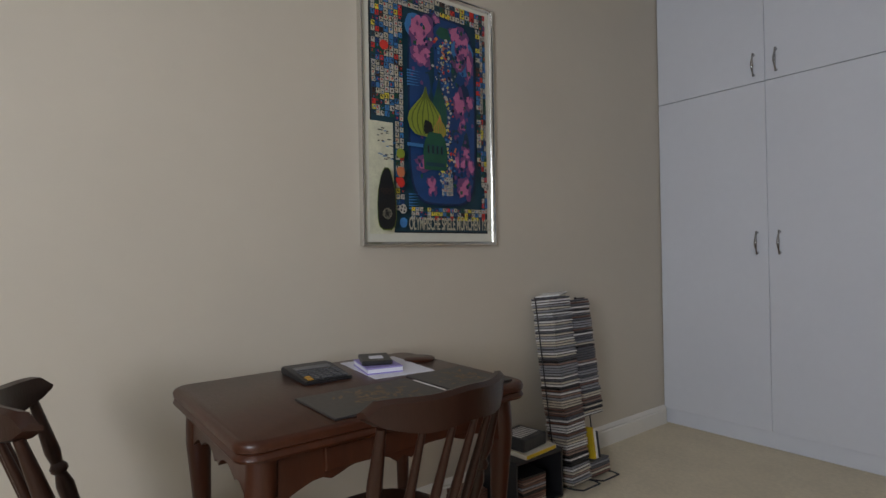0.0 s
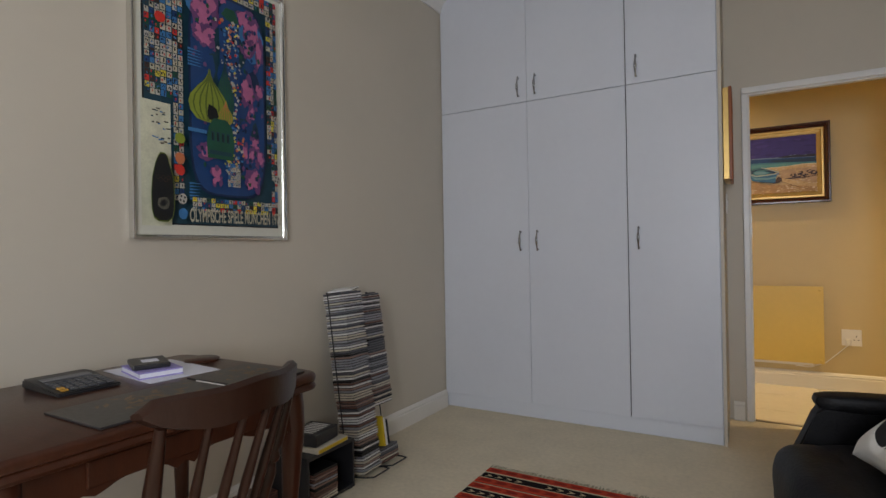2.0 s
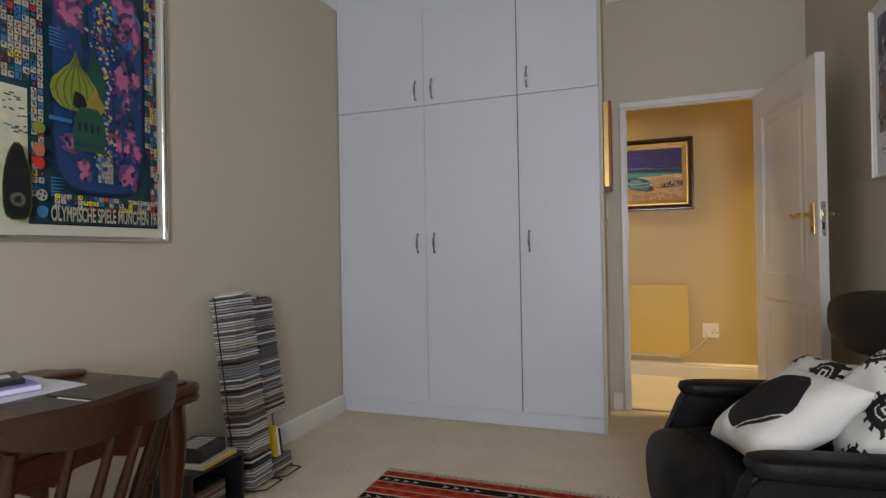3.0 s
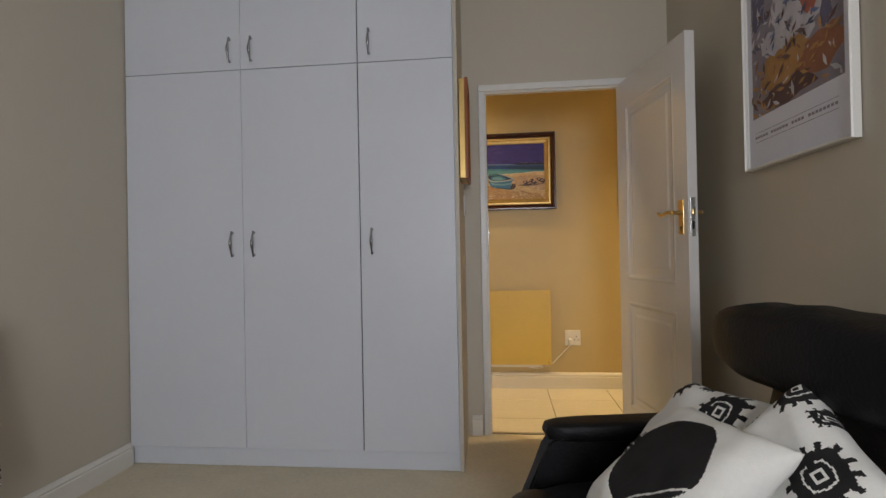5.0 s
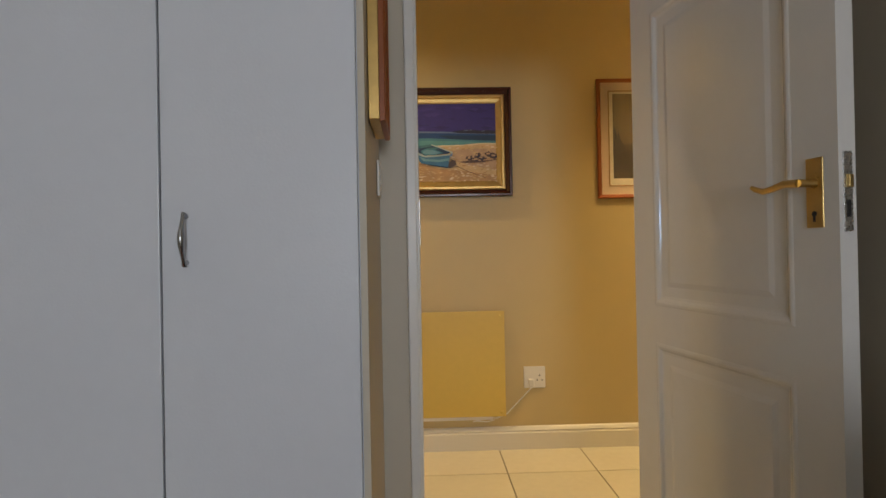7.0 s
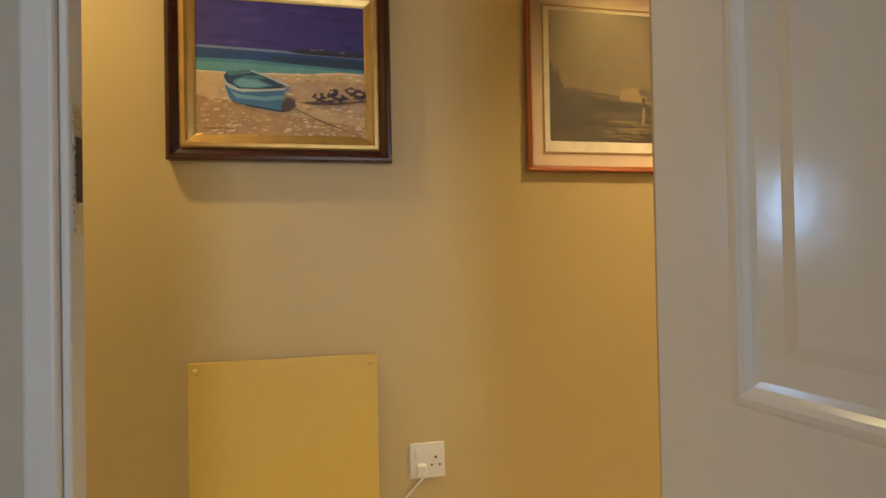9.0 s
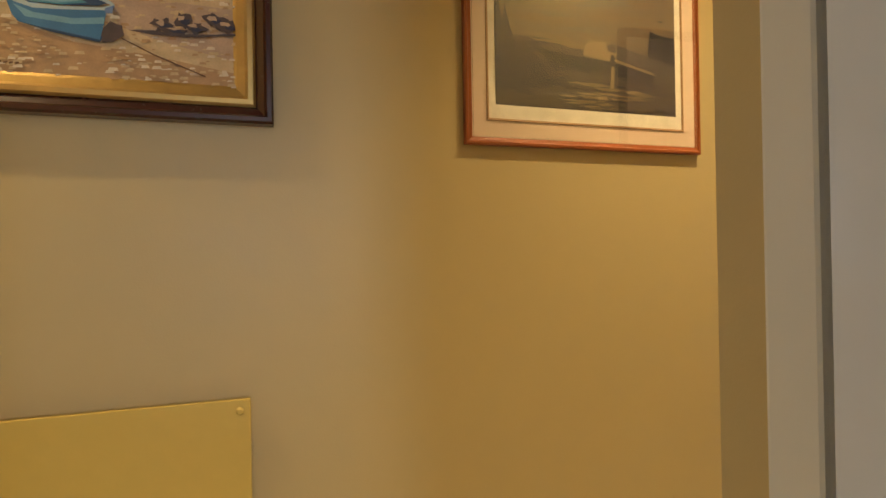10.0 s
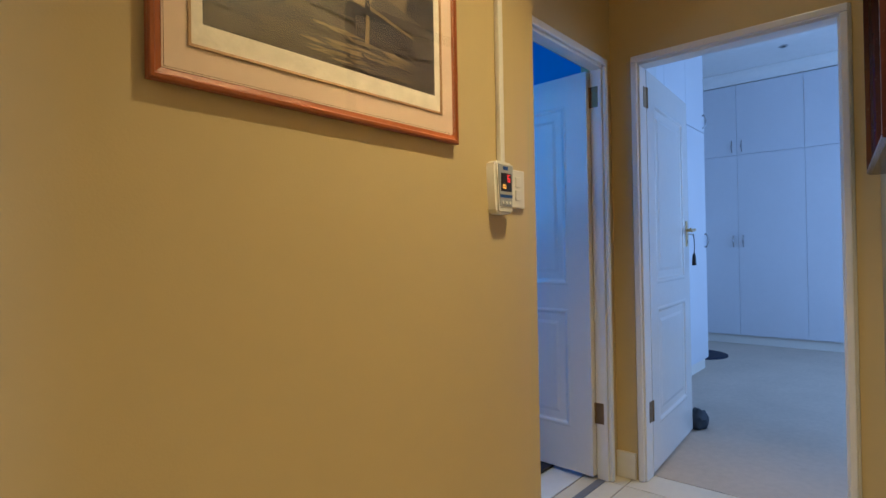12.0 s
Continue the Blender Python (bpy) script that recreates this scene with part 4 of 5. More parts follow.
for u, v, ru, rv in ((0.40, 0.82, 0.075, 0.085), (0.41, 0.74, 0.07, 0.035), (0.53, 0.895, 0.025, 0.02), (0.69, 0.86, 0.06, 0.035), (0.74, 0.80, 0.055, 0.06), (0.70, 0.74, 0.04, 0.03), (0.80, 0.74, 0.025, 0.06), (0.71, 0.58, 0.045, 0.05), (0.80, 0.58, 0.03, 0.03), (0.73, 0.49, 0.03, 0.03), (0.75, 0.37, 0.035, 0.022), (0.68, 0.33, 0.018, 0.03), (0.73, 0.32, 0.02, 0.025), (0.80, 0.31, 0.03, 0.03), (0.73, 0.22, 0.05, 0.04), (0.44, 0.31, 0.075, 0.025), (0.47, 0.22, 0.035, 0.03)):
    for _ in range(9):
        polys.append((K["rose"], pb(u + rng.uniform(-0.9, 0.9) * ru, v + rng.uniform(-0.9, 0.9) * rv, ru * rng.uniform(0.35, 0.6), rv * rng.uniform(0.35, 0.6), 11, 0.8)))
    for _ in range(8):
        polys.append((K["pink"], pb(u + rng.uniform(-0.6, 0.6) * ru, v + rng.uniform(-0.6, 0.6) * rv, ru * rng.uniform(0.3, 0.5), rv * rng.uniform(0.3, 0.5), 11, 0.8)))
for _ in range(110):
    polys.append((K[rng.choice(("rose", "deep", "rose", "blue", "green"))], pb(rng.choice((0.40, 0.72, 0.75)) + 0.14 * (rng.random() - 0.5), 0.2 + 0.68 * rng.random(), 0.011, 0.009, 7, 0.8)))
# the pool of figures
polys.append((K["blue"], [pp(0.50, 0.86), pp(0.535, 0.885), pp(0.60, 0.885), pp(0.64, 0.85), pp(0.64, 0.28), pp(0.56, 0.24), pp(0.50, 0.32)]))
polys.append((K["green"], [pp(0.515, 0.84), pp(0.55, 0.87), pp(0.61, 0.87), pp(0.64, 0.83), pp(0.61, 0.82), pp(0.55, 0.825)]))
for _ in range(330):
    u, v = 0.575 + 0.05 * rng.gauss(0, 0.75), 0.24 + 0.58 * rng.random()
    s = 0.005 + 0.009 * rng.random()
    a = rng.random() * 6.3
    polys.append((K[rng.choice(("white", "cream", "orange", "black", "white", "yellow", "red", "sky"))], [pp(u + s * math.cos(a + q), v + 0.62 * s * math.sin(a + q)) for q in (0, 1.2, 3.14, 4.5)]))
# onion domes
dome = [(0.0, 1.0), (0.05, 0.8), (0.2, 0.55), (0.55, 0.25), (0.9, -0.1), (1.0, -0.4), (0.9, -0.7), (0.6, -0.95), (0.2, -1.0)]
dome = dome + [(-a, b) for a, b in dome[::-1]]
for u, v, ru, rv, kk, ln in ((0.53, 0.555, 0.062, 0.125, "green", "teal"), (0.42, 0.515, 0.135, 0.10, "lime", "olive"), (0.53, 0.465, 0.055, 0.045, "lime", "orange")):
    polys.append((K[kk], [pp(u + ru * a, v + rv * b) for a, b in dome]))
    for s in (-0.8, -0.5, -0.2, 0.15, 0.45, 0.75):
        pts = [(a * s, b) for a, b in dome[:9]]
        polys.append((K[ln], [pp(u + ru * a, v + rv * b * 0.97) for a, b in pts] + [pp(u + ru * (a + 0.07), v + rv * b * 0.97) for a, b in pts[::-1]]))
polys.append((K["black"], pb(0.44, 0.455, 0.04, 0.03, 12, 0.5)))
polys.append((K["green"], [pp(0.405, 0.285), pp(0.58, 0.285), pp(0.59, 0.36), pp(0.575, 0.41), pp(0.54, 0.435), pp(0.45, 0.435), pp(0.412, 0.40), pp(0.40, 0.35)]))
for u in (0.43, 0.465, 0.50, 0.535):
    polys.append((K["teal"], pr(u, u + 0.022, 0.35, 0.385)))
    polys.append((K["black"], pr(u + 0.004, u + 0.014, 0.352, 0.380)))
polys.append((K["teal"], pr(0.42, 0.57, 0.30, 0.315)))
for j in range(6):
    polys.append((K["sky"], [pp(0.285, 0.605 + j * 0.011), pp(0.385, 0.610 + j * 0.011), pp(0.285, 0.612 + j * 0.011)]))
    polys.append((K["sky"], [pp(0.285, 0.125 + j * 0.011), pp(0.36, 0.130 + j * 0.011), pp(0.285, 0.132 + j * 0.011)]))
polys.append((K["sky"], pr(0.28, 0.40, 0.37, 0.383)))
cells(0.54, 0.63, 0.185, 0.275, 5, 6, 0.9)
cells(0.30, 0.90, 0.085, 0.135, 20, 3, 0.35)
for u, v, k in ((0.225, 0.265, "orange"), (0.225, 0.225, "red"), (0.12, 0.735, "red"), (0.225, 0.335, "lime")):
    polys.append((K[k], pb(u, v, 0.03, 0.02, 10, 0.2)))
for u, v in ((0.237, 0.125), (0.915, 0.235)):
    polys.append((K["white"], pb(u, v, 0.027, 0.018, 14, 0.05)))
    for q in range(4):
        polys.append((K["black"], pb(u + 0.015 * math.cos(q * 1.57 + 0.5), v + 0.010 * math.sin(q * 1.57 + 0.5), 0.006, 0.005, 6, 0.1)))
polys.append((K["sky"], pb(0.24, 0.073, 0.028, 0.02, 14, 0.1)))
# white corner block with a dark plaque
plaque = ((0.064, 0.085), (0.075, 0.058), (0.10, 0.047), (0.15, 0.047), (0.175, 0.060), (0.186, 0.09), (0.186, 0.15), (0.180, 0.20), (0.162, 0.235), (0.150, 0.262), (0.135, 0.272), (0.112, 0.272), (0.098, 0.258), (0.084, 0.235), (0.068, 0.19), (0.062, 0.14))
polys.append((K["olive"], [pp(0.125 + (a - 0.125) * 1.07, 0.16 + (b - 0.16) * 1.04) for a, b in plaque]))
polys.append((K["black"], [pp(a, b) for a, b in plaque]))
for q in range(5):                        # five linked rings as thin outlines
    u, v = 0.095 + q * 0.015, 0.192 if q % 2 == 0 else 0.184
    for w in range(10):
        a0, a1 = w * math.pi / 5, (w + 1) * math.pi / 5
        polys.append((K["brown"], [pp(u + r * math.cos(a), v + 0.62 * r * math.sin(a)) for r, a in ((0.012, a0), (0.012, a1), (0.009, a1), (0.009, a0))]))
for q in range(18):
    a = q * math.pi / 9
    polys.append((K["cream"], [pp(0.125 + 0.012 * math.cos(a), 0.105 + 0.0075 * math.sin(a)), pp(0.125 + 0.034 * math.cos(a - 0.06), 0.105 + 0.021 * math.sin(a - 0.06)), pp(0.125 + 0.034 * math.cos(a + 0.06), 0.105 + 0.021 * math.sin(a + 0.06))]))
for _ in range(26):
    u, v = 0.06 + 0.11 * rng.random(), 0.29 + 0.13 * rng.random()
    polys.append((K[rng.choice(("black", "teal", "brown", "sky"))], pr(u, u + 0.012 + 0.014 * rng.random(), v, v + 0.004)))
sheet("artwork", pos, polys, MATS, -0.0081, "dense bright patchwork print")
words(pos, "OLYMPISCHE SPIELE MÜNCHEN 1972", 0.072, pp(0.275, 0)[0], pp(0, 0.047)[1], -0.0082 - 0.000016 * len(polys), MATS[K["cream"]], width=0.665 * pw)

# ---- poster on the east wall ----
QW, QH = 0.646, 0.725
q2 = thing("museum_poster", "pale-framed art poster with blurred warm figures above the armchair", "picture", pose(XE - 0.003, 2.421, 1.366 + QH / 2, 0, 0, -90))
part("frame", frame_bars(bmesh.new(), QW, QH, 0.014, 0.026), WHITEPL, q2)
part("backing", boxes((-QW / 2 + 0.004, QW / 2 - 0.004, -0.010, -0.001, -QH / 2 + 0.004, QH / 2 - 0.004)), PAPER, q2, "white poster paper")
D = [ink("wash_" + k, lin(*c), 0.6, 0.45, 9) for k, c in dict(grey=(140, 132, 142), slate=(98, 94, 118), blue=(108, 122, 165), red=(172, 100, 82), gold=(176, 132, 78), pale=(198, 194, 200), umber=(98, 70, 68), rust=(150, 98, 70)).items()]


def qp(u, v):
    return (-0.275 + 0.55 * u, -0.175 + 0.49 * v)


polys = [(0, [qp(0, 0), qp(1, 0), qp(1, 1), qp(0, 1)])]
rng = random.Random(5)
for k, u, v, ru, rv in ((5, 0.55, 0.55, 0.3, 0.2), (1, 0.1, 0.8, 0.1, 0.18), (1, 0.35, 0.62, 0.03, 0.3), (5, 0.46, 0.72, 0.16, 0.24), (5, 0.55, 0.42, 0.2, 0.1), (3, 0.72, 0.70, 0.13, 0.21), (2, 0.82, 0.9, 0.1, 0.1), (5, 0.45, 0.8, 0.1, 0.15), (4, 0.35, 0.27, 0.28, 0.14), (7, 0.78, 0.22, 0.22, 0.12), (6, 0.45, 0.09, 0.32, 0.08), (6, 0.9, 0.68, 0.08, 0.1), (1, 0.85, 0.45, 0.05, 0.12), (5, 0.3, 0.47, 0.15, 0.1), (0, 0.1, 0.3, 0.08, 0.2), (4, 0.55, 0.33, 0.12, 0.08)):
    polys.append((k, [qp(min(max(a, 0), 1), min(max(b, 0), 1)) for a, b in blob(u, v, ru, rv, 16, 0.6, rng)]))
for _ in range(260):
    u, v, s, a = rng.random(), rng.random(), 0.015 + 0.045 * rng.random(), rng.random() * 3.1
    k = rng.choice((5, 1, 2, 0, 6)) if v > 0.4 else rng.choice((4, 7, 6, 4, 5))
    polys.append((k, [qp(min(max(u + s * math.cos(a + q) * (1 if i % 2 else 0.3), 0), 1), min(max(v + s * math.sin(a + q) * (1 if i % 2 else 0.3), 0), 1)) for i, q in enumerate((0, 1.4, 3.1, 4.6))]))
polys = [(k, p) for k, p in polys if len({(round(a, 4), round(b, 4)) for a, b in p}) == len(p)]
sheet("artwork", q2, polys, D, -0.0101)
bm = bmesh.new()
for i in range(26):
    if i not in (5, 12, 17):
        box(bm, -0.26 + i * 0.0195, -0.26 + i * 0.0195 + 0.013, -0.0107, -0.0101, -0.251, -0.242)
box(bm, -0.26, 0.245, -0.0107, -0.0101, -0.231, -0.2295)
box(bm, -0.26, 0.245, -0.0107, -0.0101, -0.2645, -0.263)
tagged(part("print_line", bm, D[0], q2, "small grey line of print"), kind="stuff")

# ---- picture and switch on the cupboard's side ----
sidepic = thing("small_gilt_picture", "small deep picture with gilt sides and a brown face", "picture", pose(0.0645, 3.43, 1.715, 0, 0, 91.4))
part("gilt_side", rbox(-0.13, 0.13, -0.030, -0.0005, -0.255, 0.255, 0.002, 1), GILT, sidepic, "gilt side of the deep frame")
part("frame", frame_bars(bmesh.new(), 0.264, 0.518, 0.034, 0.016, -0.0302), REDWOOD, sidepic, "brown wooden face of the frame")
part("picture", boxes((-0.098, 0.098, -0.034, -0.0303, -0.226, 0.226)), D[4], sidepic)
s2 = thing("light_switch", "white light switch on the beige wall by the door", "switch", pose(0.0595, 3.63, 1.345, 0, 0, 91.4))
part("plate", rbox(-0.035, 0.035, -0.009, -0.0005, -0.058, 0.058, 0.003), WHITEPL, s2)
part("rocker", rbox(-0.013, 0.013, -0.013, -0.0088, -0.02, 0.02, 0.002), WHITEPL, s2)

# ---- writing table ----
TX0, TX1, TY0, TY1, TZ = -1.558, -0.895, 0.277, 1.125, 0.735
tb = thing("writing_table", "small dark mahogany writing table with cabriole legs and scalloped apron", "table", pose((TX0 + TX1) / 2, (TY0 + TY1) / 2, 0))
hx, hy = (TX1 - TX0) / 2, (TY1 - TY0) / 2


def rounded(hx, hy, r, n=6):
    out = []
    for cx, cy, a0 in ((hx - r, hy - r, 0), (-hx + r, hy - r, 90), (-hx + r, -hy + r, 180), (hx - r, -hy + r, 270)):
        out += [(cx + r * math.cos(radians(a0 + 90 * k / n)), cy + r * math.sin(radians(a0 + 90 * k / n))) for k in range(n + 1)]
    return out


bm = bmesh.new()
rings = []
for inset, z in ((0.012, TZ - 0.05), (0.004, TZ - 0.047), (0.0, TZ - 0.04), (0.004, TZ - 0.031), (0.008, TZ - 0.028), (0.002, TZ - 0.024), (0.0, TZ - 0.012), (0.004, TZ - 0.004), (0.012, TZ)):
    rings.append([bm.verts.new((x, y, z)) for x, y in rounded(hx - inset, hy - inset, 0.055 - inset)])
for a, b in zip(rings, rings[1:]):
    for i in range(len(a)):
        bm.faces.new((a[i], a[(i + 1) % len(a)], b[(i + 1) % len(a)], b[i]))
bm.faces.new(rings[0][::-1])
bm.faces.new(rings[-1])
part("tabletop", bm, DARKWOOD, tb, "polished mahogany top with rounded corners", smooth=True)


def apron(length):
    low = []
    n = 32
    for i in range(n + 1):
        u = i / n
        s = abs(2 * u - 1)
        d = 0.075 + 0.055 * max(0, (s - 0.62) / 0.38) ** 1.4 + 0.018 * math.exp(-((s - 0.06) / 0.05) ** 2) + 0.012 * math.exp(-((s - 0.55) / 0.06) ** 2) - 0.012 * math.exp(-((s - 0.3) / 0.14) ** 2)
        low.append((-length / 2 + length * u, -d))
    return low + [(length / 2, 0), (-length / 2, 0)]


for sy in (-1, 1):
    bm = prism(bmesh.new(), [(a, TZ - 0.05 + b) for a, b in apron(2 * hx - 0.13)], "y", sy * (hy - 0.055) - 0.011, sy * (hy - 0.055) + 0.011)
    part("apron", bm, DARKWOOD, tb)
for sx in (-1, 1):
    bm = prism(bmesh.new(), [(a, TZ - 0.05 + b) for a, b in apron(2 * hy - 0.13)], "x", sx * (hx - 0.055) - 0.011, sx * (hx - 0.055) + 0.011)
    part("apron", bm, DARKWOOD, tb, "scalloped apron rail")
part("drawer_rail", rbox(hx - 0.0435, hx - 0.036, -0.22, 0.22, TZ - 0.115, TZ - 0.06, 0.003), DARKWOOD, tb)
for sx in (-1, 1):
    for sy in (-1, 1):
        bm = bmesh.new()
        d = Vector((sx, sy, 0)).normalized()
        base = Vector((sx * (hx - 0.075), sy * (hy - 0.075), 0))
        pts, rad = [], []
        for u, off, r in ((0.0, 0.045, 0.026), (0.02, 0.047, 0.028), (0.06, 0.030, 0.019), (0.15, 0.012, 0.016), (0.35, 0.002, 0.020), (0.55, 0.004, 0.024), (0.72, 0.010, 0.030), (0.84, 0.014, 0.035), (0.92, 0.010, 0.038), (1.0, 0.006, 0.038)):
            pts.append(base + d * off + Vector((0, 0, 0.001 + u * (TZ - 0.052))))
            rad.append(r)
        tube(bm, pts, rad, 12)
        part("leg", bm, DARKWOOD, tb, smooth=True)

# ---- things on the table ----
calc = thing("desk_calculator", "black desktop calculator with grey and orange keys", "calculator", pose(-1.385, 0.668, TZ, 0, 0, 88))
bm = prism(bmesh.new(), [(-0.105, 0.0), (0.105, 0.0), (0.105, 0.024), (0.07, 0.024), (-0.105, 0.009)], "x", -0.078, 0.078)
bmesh.ops.bevel(bm, geom=bm.edges[:], offset=0.004, segments=2, affect="EDGES")
part("body", bm, BLACKPL, calc)
tilt = math.degrees(math.atan2(0.015, 0.175))
mt = pose(0, -0.105, 0.0092, tilt)
part("screen", rbox(-0.06, 0.06, 0.125, 0.155, 0.0, 0.003, 0.001, 1), GREYPL, calc, "dark grey display window", m=mt)
KEYO, KEYG = ink("key_orange", lin(190, 140, 50)), shade("key_dark_grey", (0.075, 0.077, 0.085), 0.45, var=0.1, scale=30)
for i in range(6):
    for j in range(5):
        part("key", rbox(-0.064 + i * 0.0222, -0.047 + i * 0.0222, 0.012 + j * 0.020, 0.026 + j * 0.020, 0.0005, 0.005, 0.0012, 1), KEYO if (i == 0 and j < 2) else KEYG, calc, "orange key" if (i == 0 and j < 2) else "", m=mt)
pap = thing("paper_sheet", "sheet of white paper lying on the table", "paper", pose(-1.355, 0.905, TZ, 0, 0, 84))
part("sheet", boxes((-0.105, 0.105, -0.148, 0.148, 0.0, 0.0015)), PAPER, pap)
LILAC = ink("lilac_cover", lin(150, 140, 200))
nb = thing("lilac_notebook", "lilac notebook lying on white paper", "notebook", pose(-1.345, 0.868, TZ + 0.0016, 0, 0, 76))
part("cover", rbox(-0.06, 0.06, -0.085, 0.085, 0.0, 0.004, 0.001, 1), LILAC, nb)
part("pages", boxes((-0.057, 0.059, -0.083, 0.083, 0.0041, 0.016)), PAPER, nb, "white page block")
part("cover", rbox(-0.06, 0.06, -0.085, 0.085, 0.0161, 0.020, 0.001, 1), LILAC, nb)
wl = thing("black_notebook", "small black notebook on the lilac one", "notebook", pose(-1.365, 0.870, TZ + 0.0217, 0, 0, 66))
part("cover", rbox(-0.05, 0.05, -0.07, 0.07, 0.0, 0.015, 0.004), BLACKPL, wl)
part("sticker", boxes((-0.02, 0.025, -0.03, 0.02, 0.0151, 0.0158)), PAPER, wl, "small pale sticker")
BOARD = shade("dark_lacquer_board", (0.028, 0.024, 0.024), 0.35, var=0.5, scale=9, fine=0.3)
GOLDLEAF = shade("gilt_leaf_pattern", (0.20, 0.14, 0.085), 0.5, var=0.6, scale=30, fine=0.4)
for name, x, y, rz, w, d in (("place_mat", -1.035, 0.675, 0, 0.235, 0.35), ("place_mat", -1.05, 0.972, 1, 0.25, 0.21)):
    b = thing(name, "dark lacquered place mat with a faded gilt leaf pattern", "place mat", pose(x, y, TZ, 0, 0, rz), "place mats on the table")
    part("board", rbox(-w / 2, w / 2, -d / 2, d / 2, 0.0, 0.006, 0.002), BOARD, b)
    bm = bmesh.new()
    r2 = random.Random(int(y * 100))
    for i in range(60):
        cx, cy, a, s = r2.gauss(-0.01, 0.045), r2.gauss(0.03, 0.055), r2.random() * 6.3, 0.008 + 0.016 * r2.random()
        if abs(cx) < w / 2 - 0.03 and abs(cy) < d / 2 - 0.03:
            z = 0.0061 + 0.00002 * i
            bm.faces.new([bm.verts.new((cx + s * math.cos(a) * p - s * 0.3 * math.sin(a) * q, cy + s * math.sin(a) * p + s * 0.3 * math.cos(a) * q, z)) for p, q in ((-1, 0), (0, -1), (1, 0), (0, 1))])
    tagged(part("leaf_pattern", bm, GOLDLEAF, b), kind="stuff")
# thin tapered rod put in as the second mat's white edge
pn = thing("white_pencil", "thin white edge of the second place mat", "pencil", pose(-1.045, 0.8585, TZ, 0, 0, 0))
bm = bmesh.new()
tube(bm, [(-0.075, 0, 0.003), (0.075, 0, 0.003), (0.088, 0, 0.003)], [0.0022, 0.0022, 0.0005], 6)
part("shaft", bm, WHITEPL, pn)
ws = thing("wooden_coaster", "oval dark wooden coaster near the table's back corner", "coaster", pose(-1.38, 1.062, TZ, 0, 0, 75))
bm = bmesh.new()
tube(bm, [(0, 0, 0), (0, 0, 0.006), (0, 0, 0.009)], [0.055, 0.056, 0.052], 28)
part("disc", bm, DARKWOOD, ws, smooth=True)

# ---- chairs ----
def spindle(bm, p, q, r=0.0095, turned=False):
    p, q = Vector(p), Vector(q)
    prof = ((0, 0.8), (0.15, 0.9), (0.3, 1.05), (0.5, 1.2), (0.7, 1.0), (1, 0.75)) if not turned else ((0, 0.8), (0.08, 1.0), (0.2, 1.35), (0.38, 1.55), (0.46, 1.0), (0.48, 1.5), (0.51, 1.55), (0.54, 1.0), (0.62, 1.35), (0.8, 1.1), (1.0, 0.8))
    tube(bm, [p + (q - p) * u for u, _ in prof], [r * s for _, s in prof], 10)


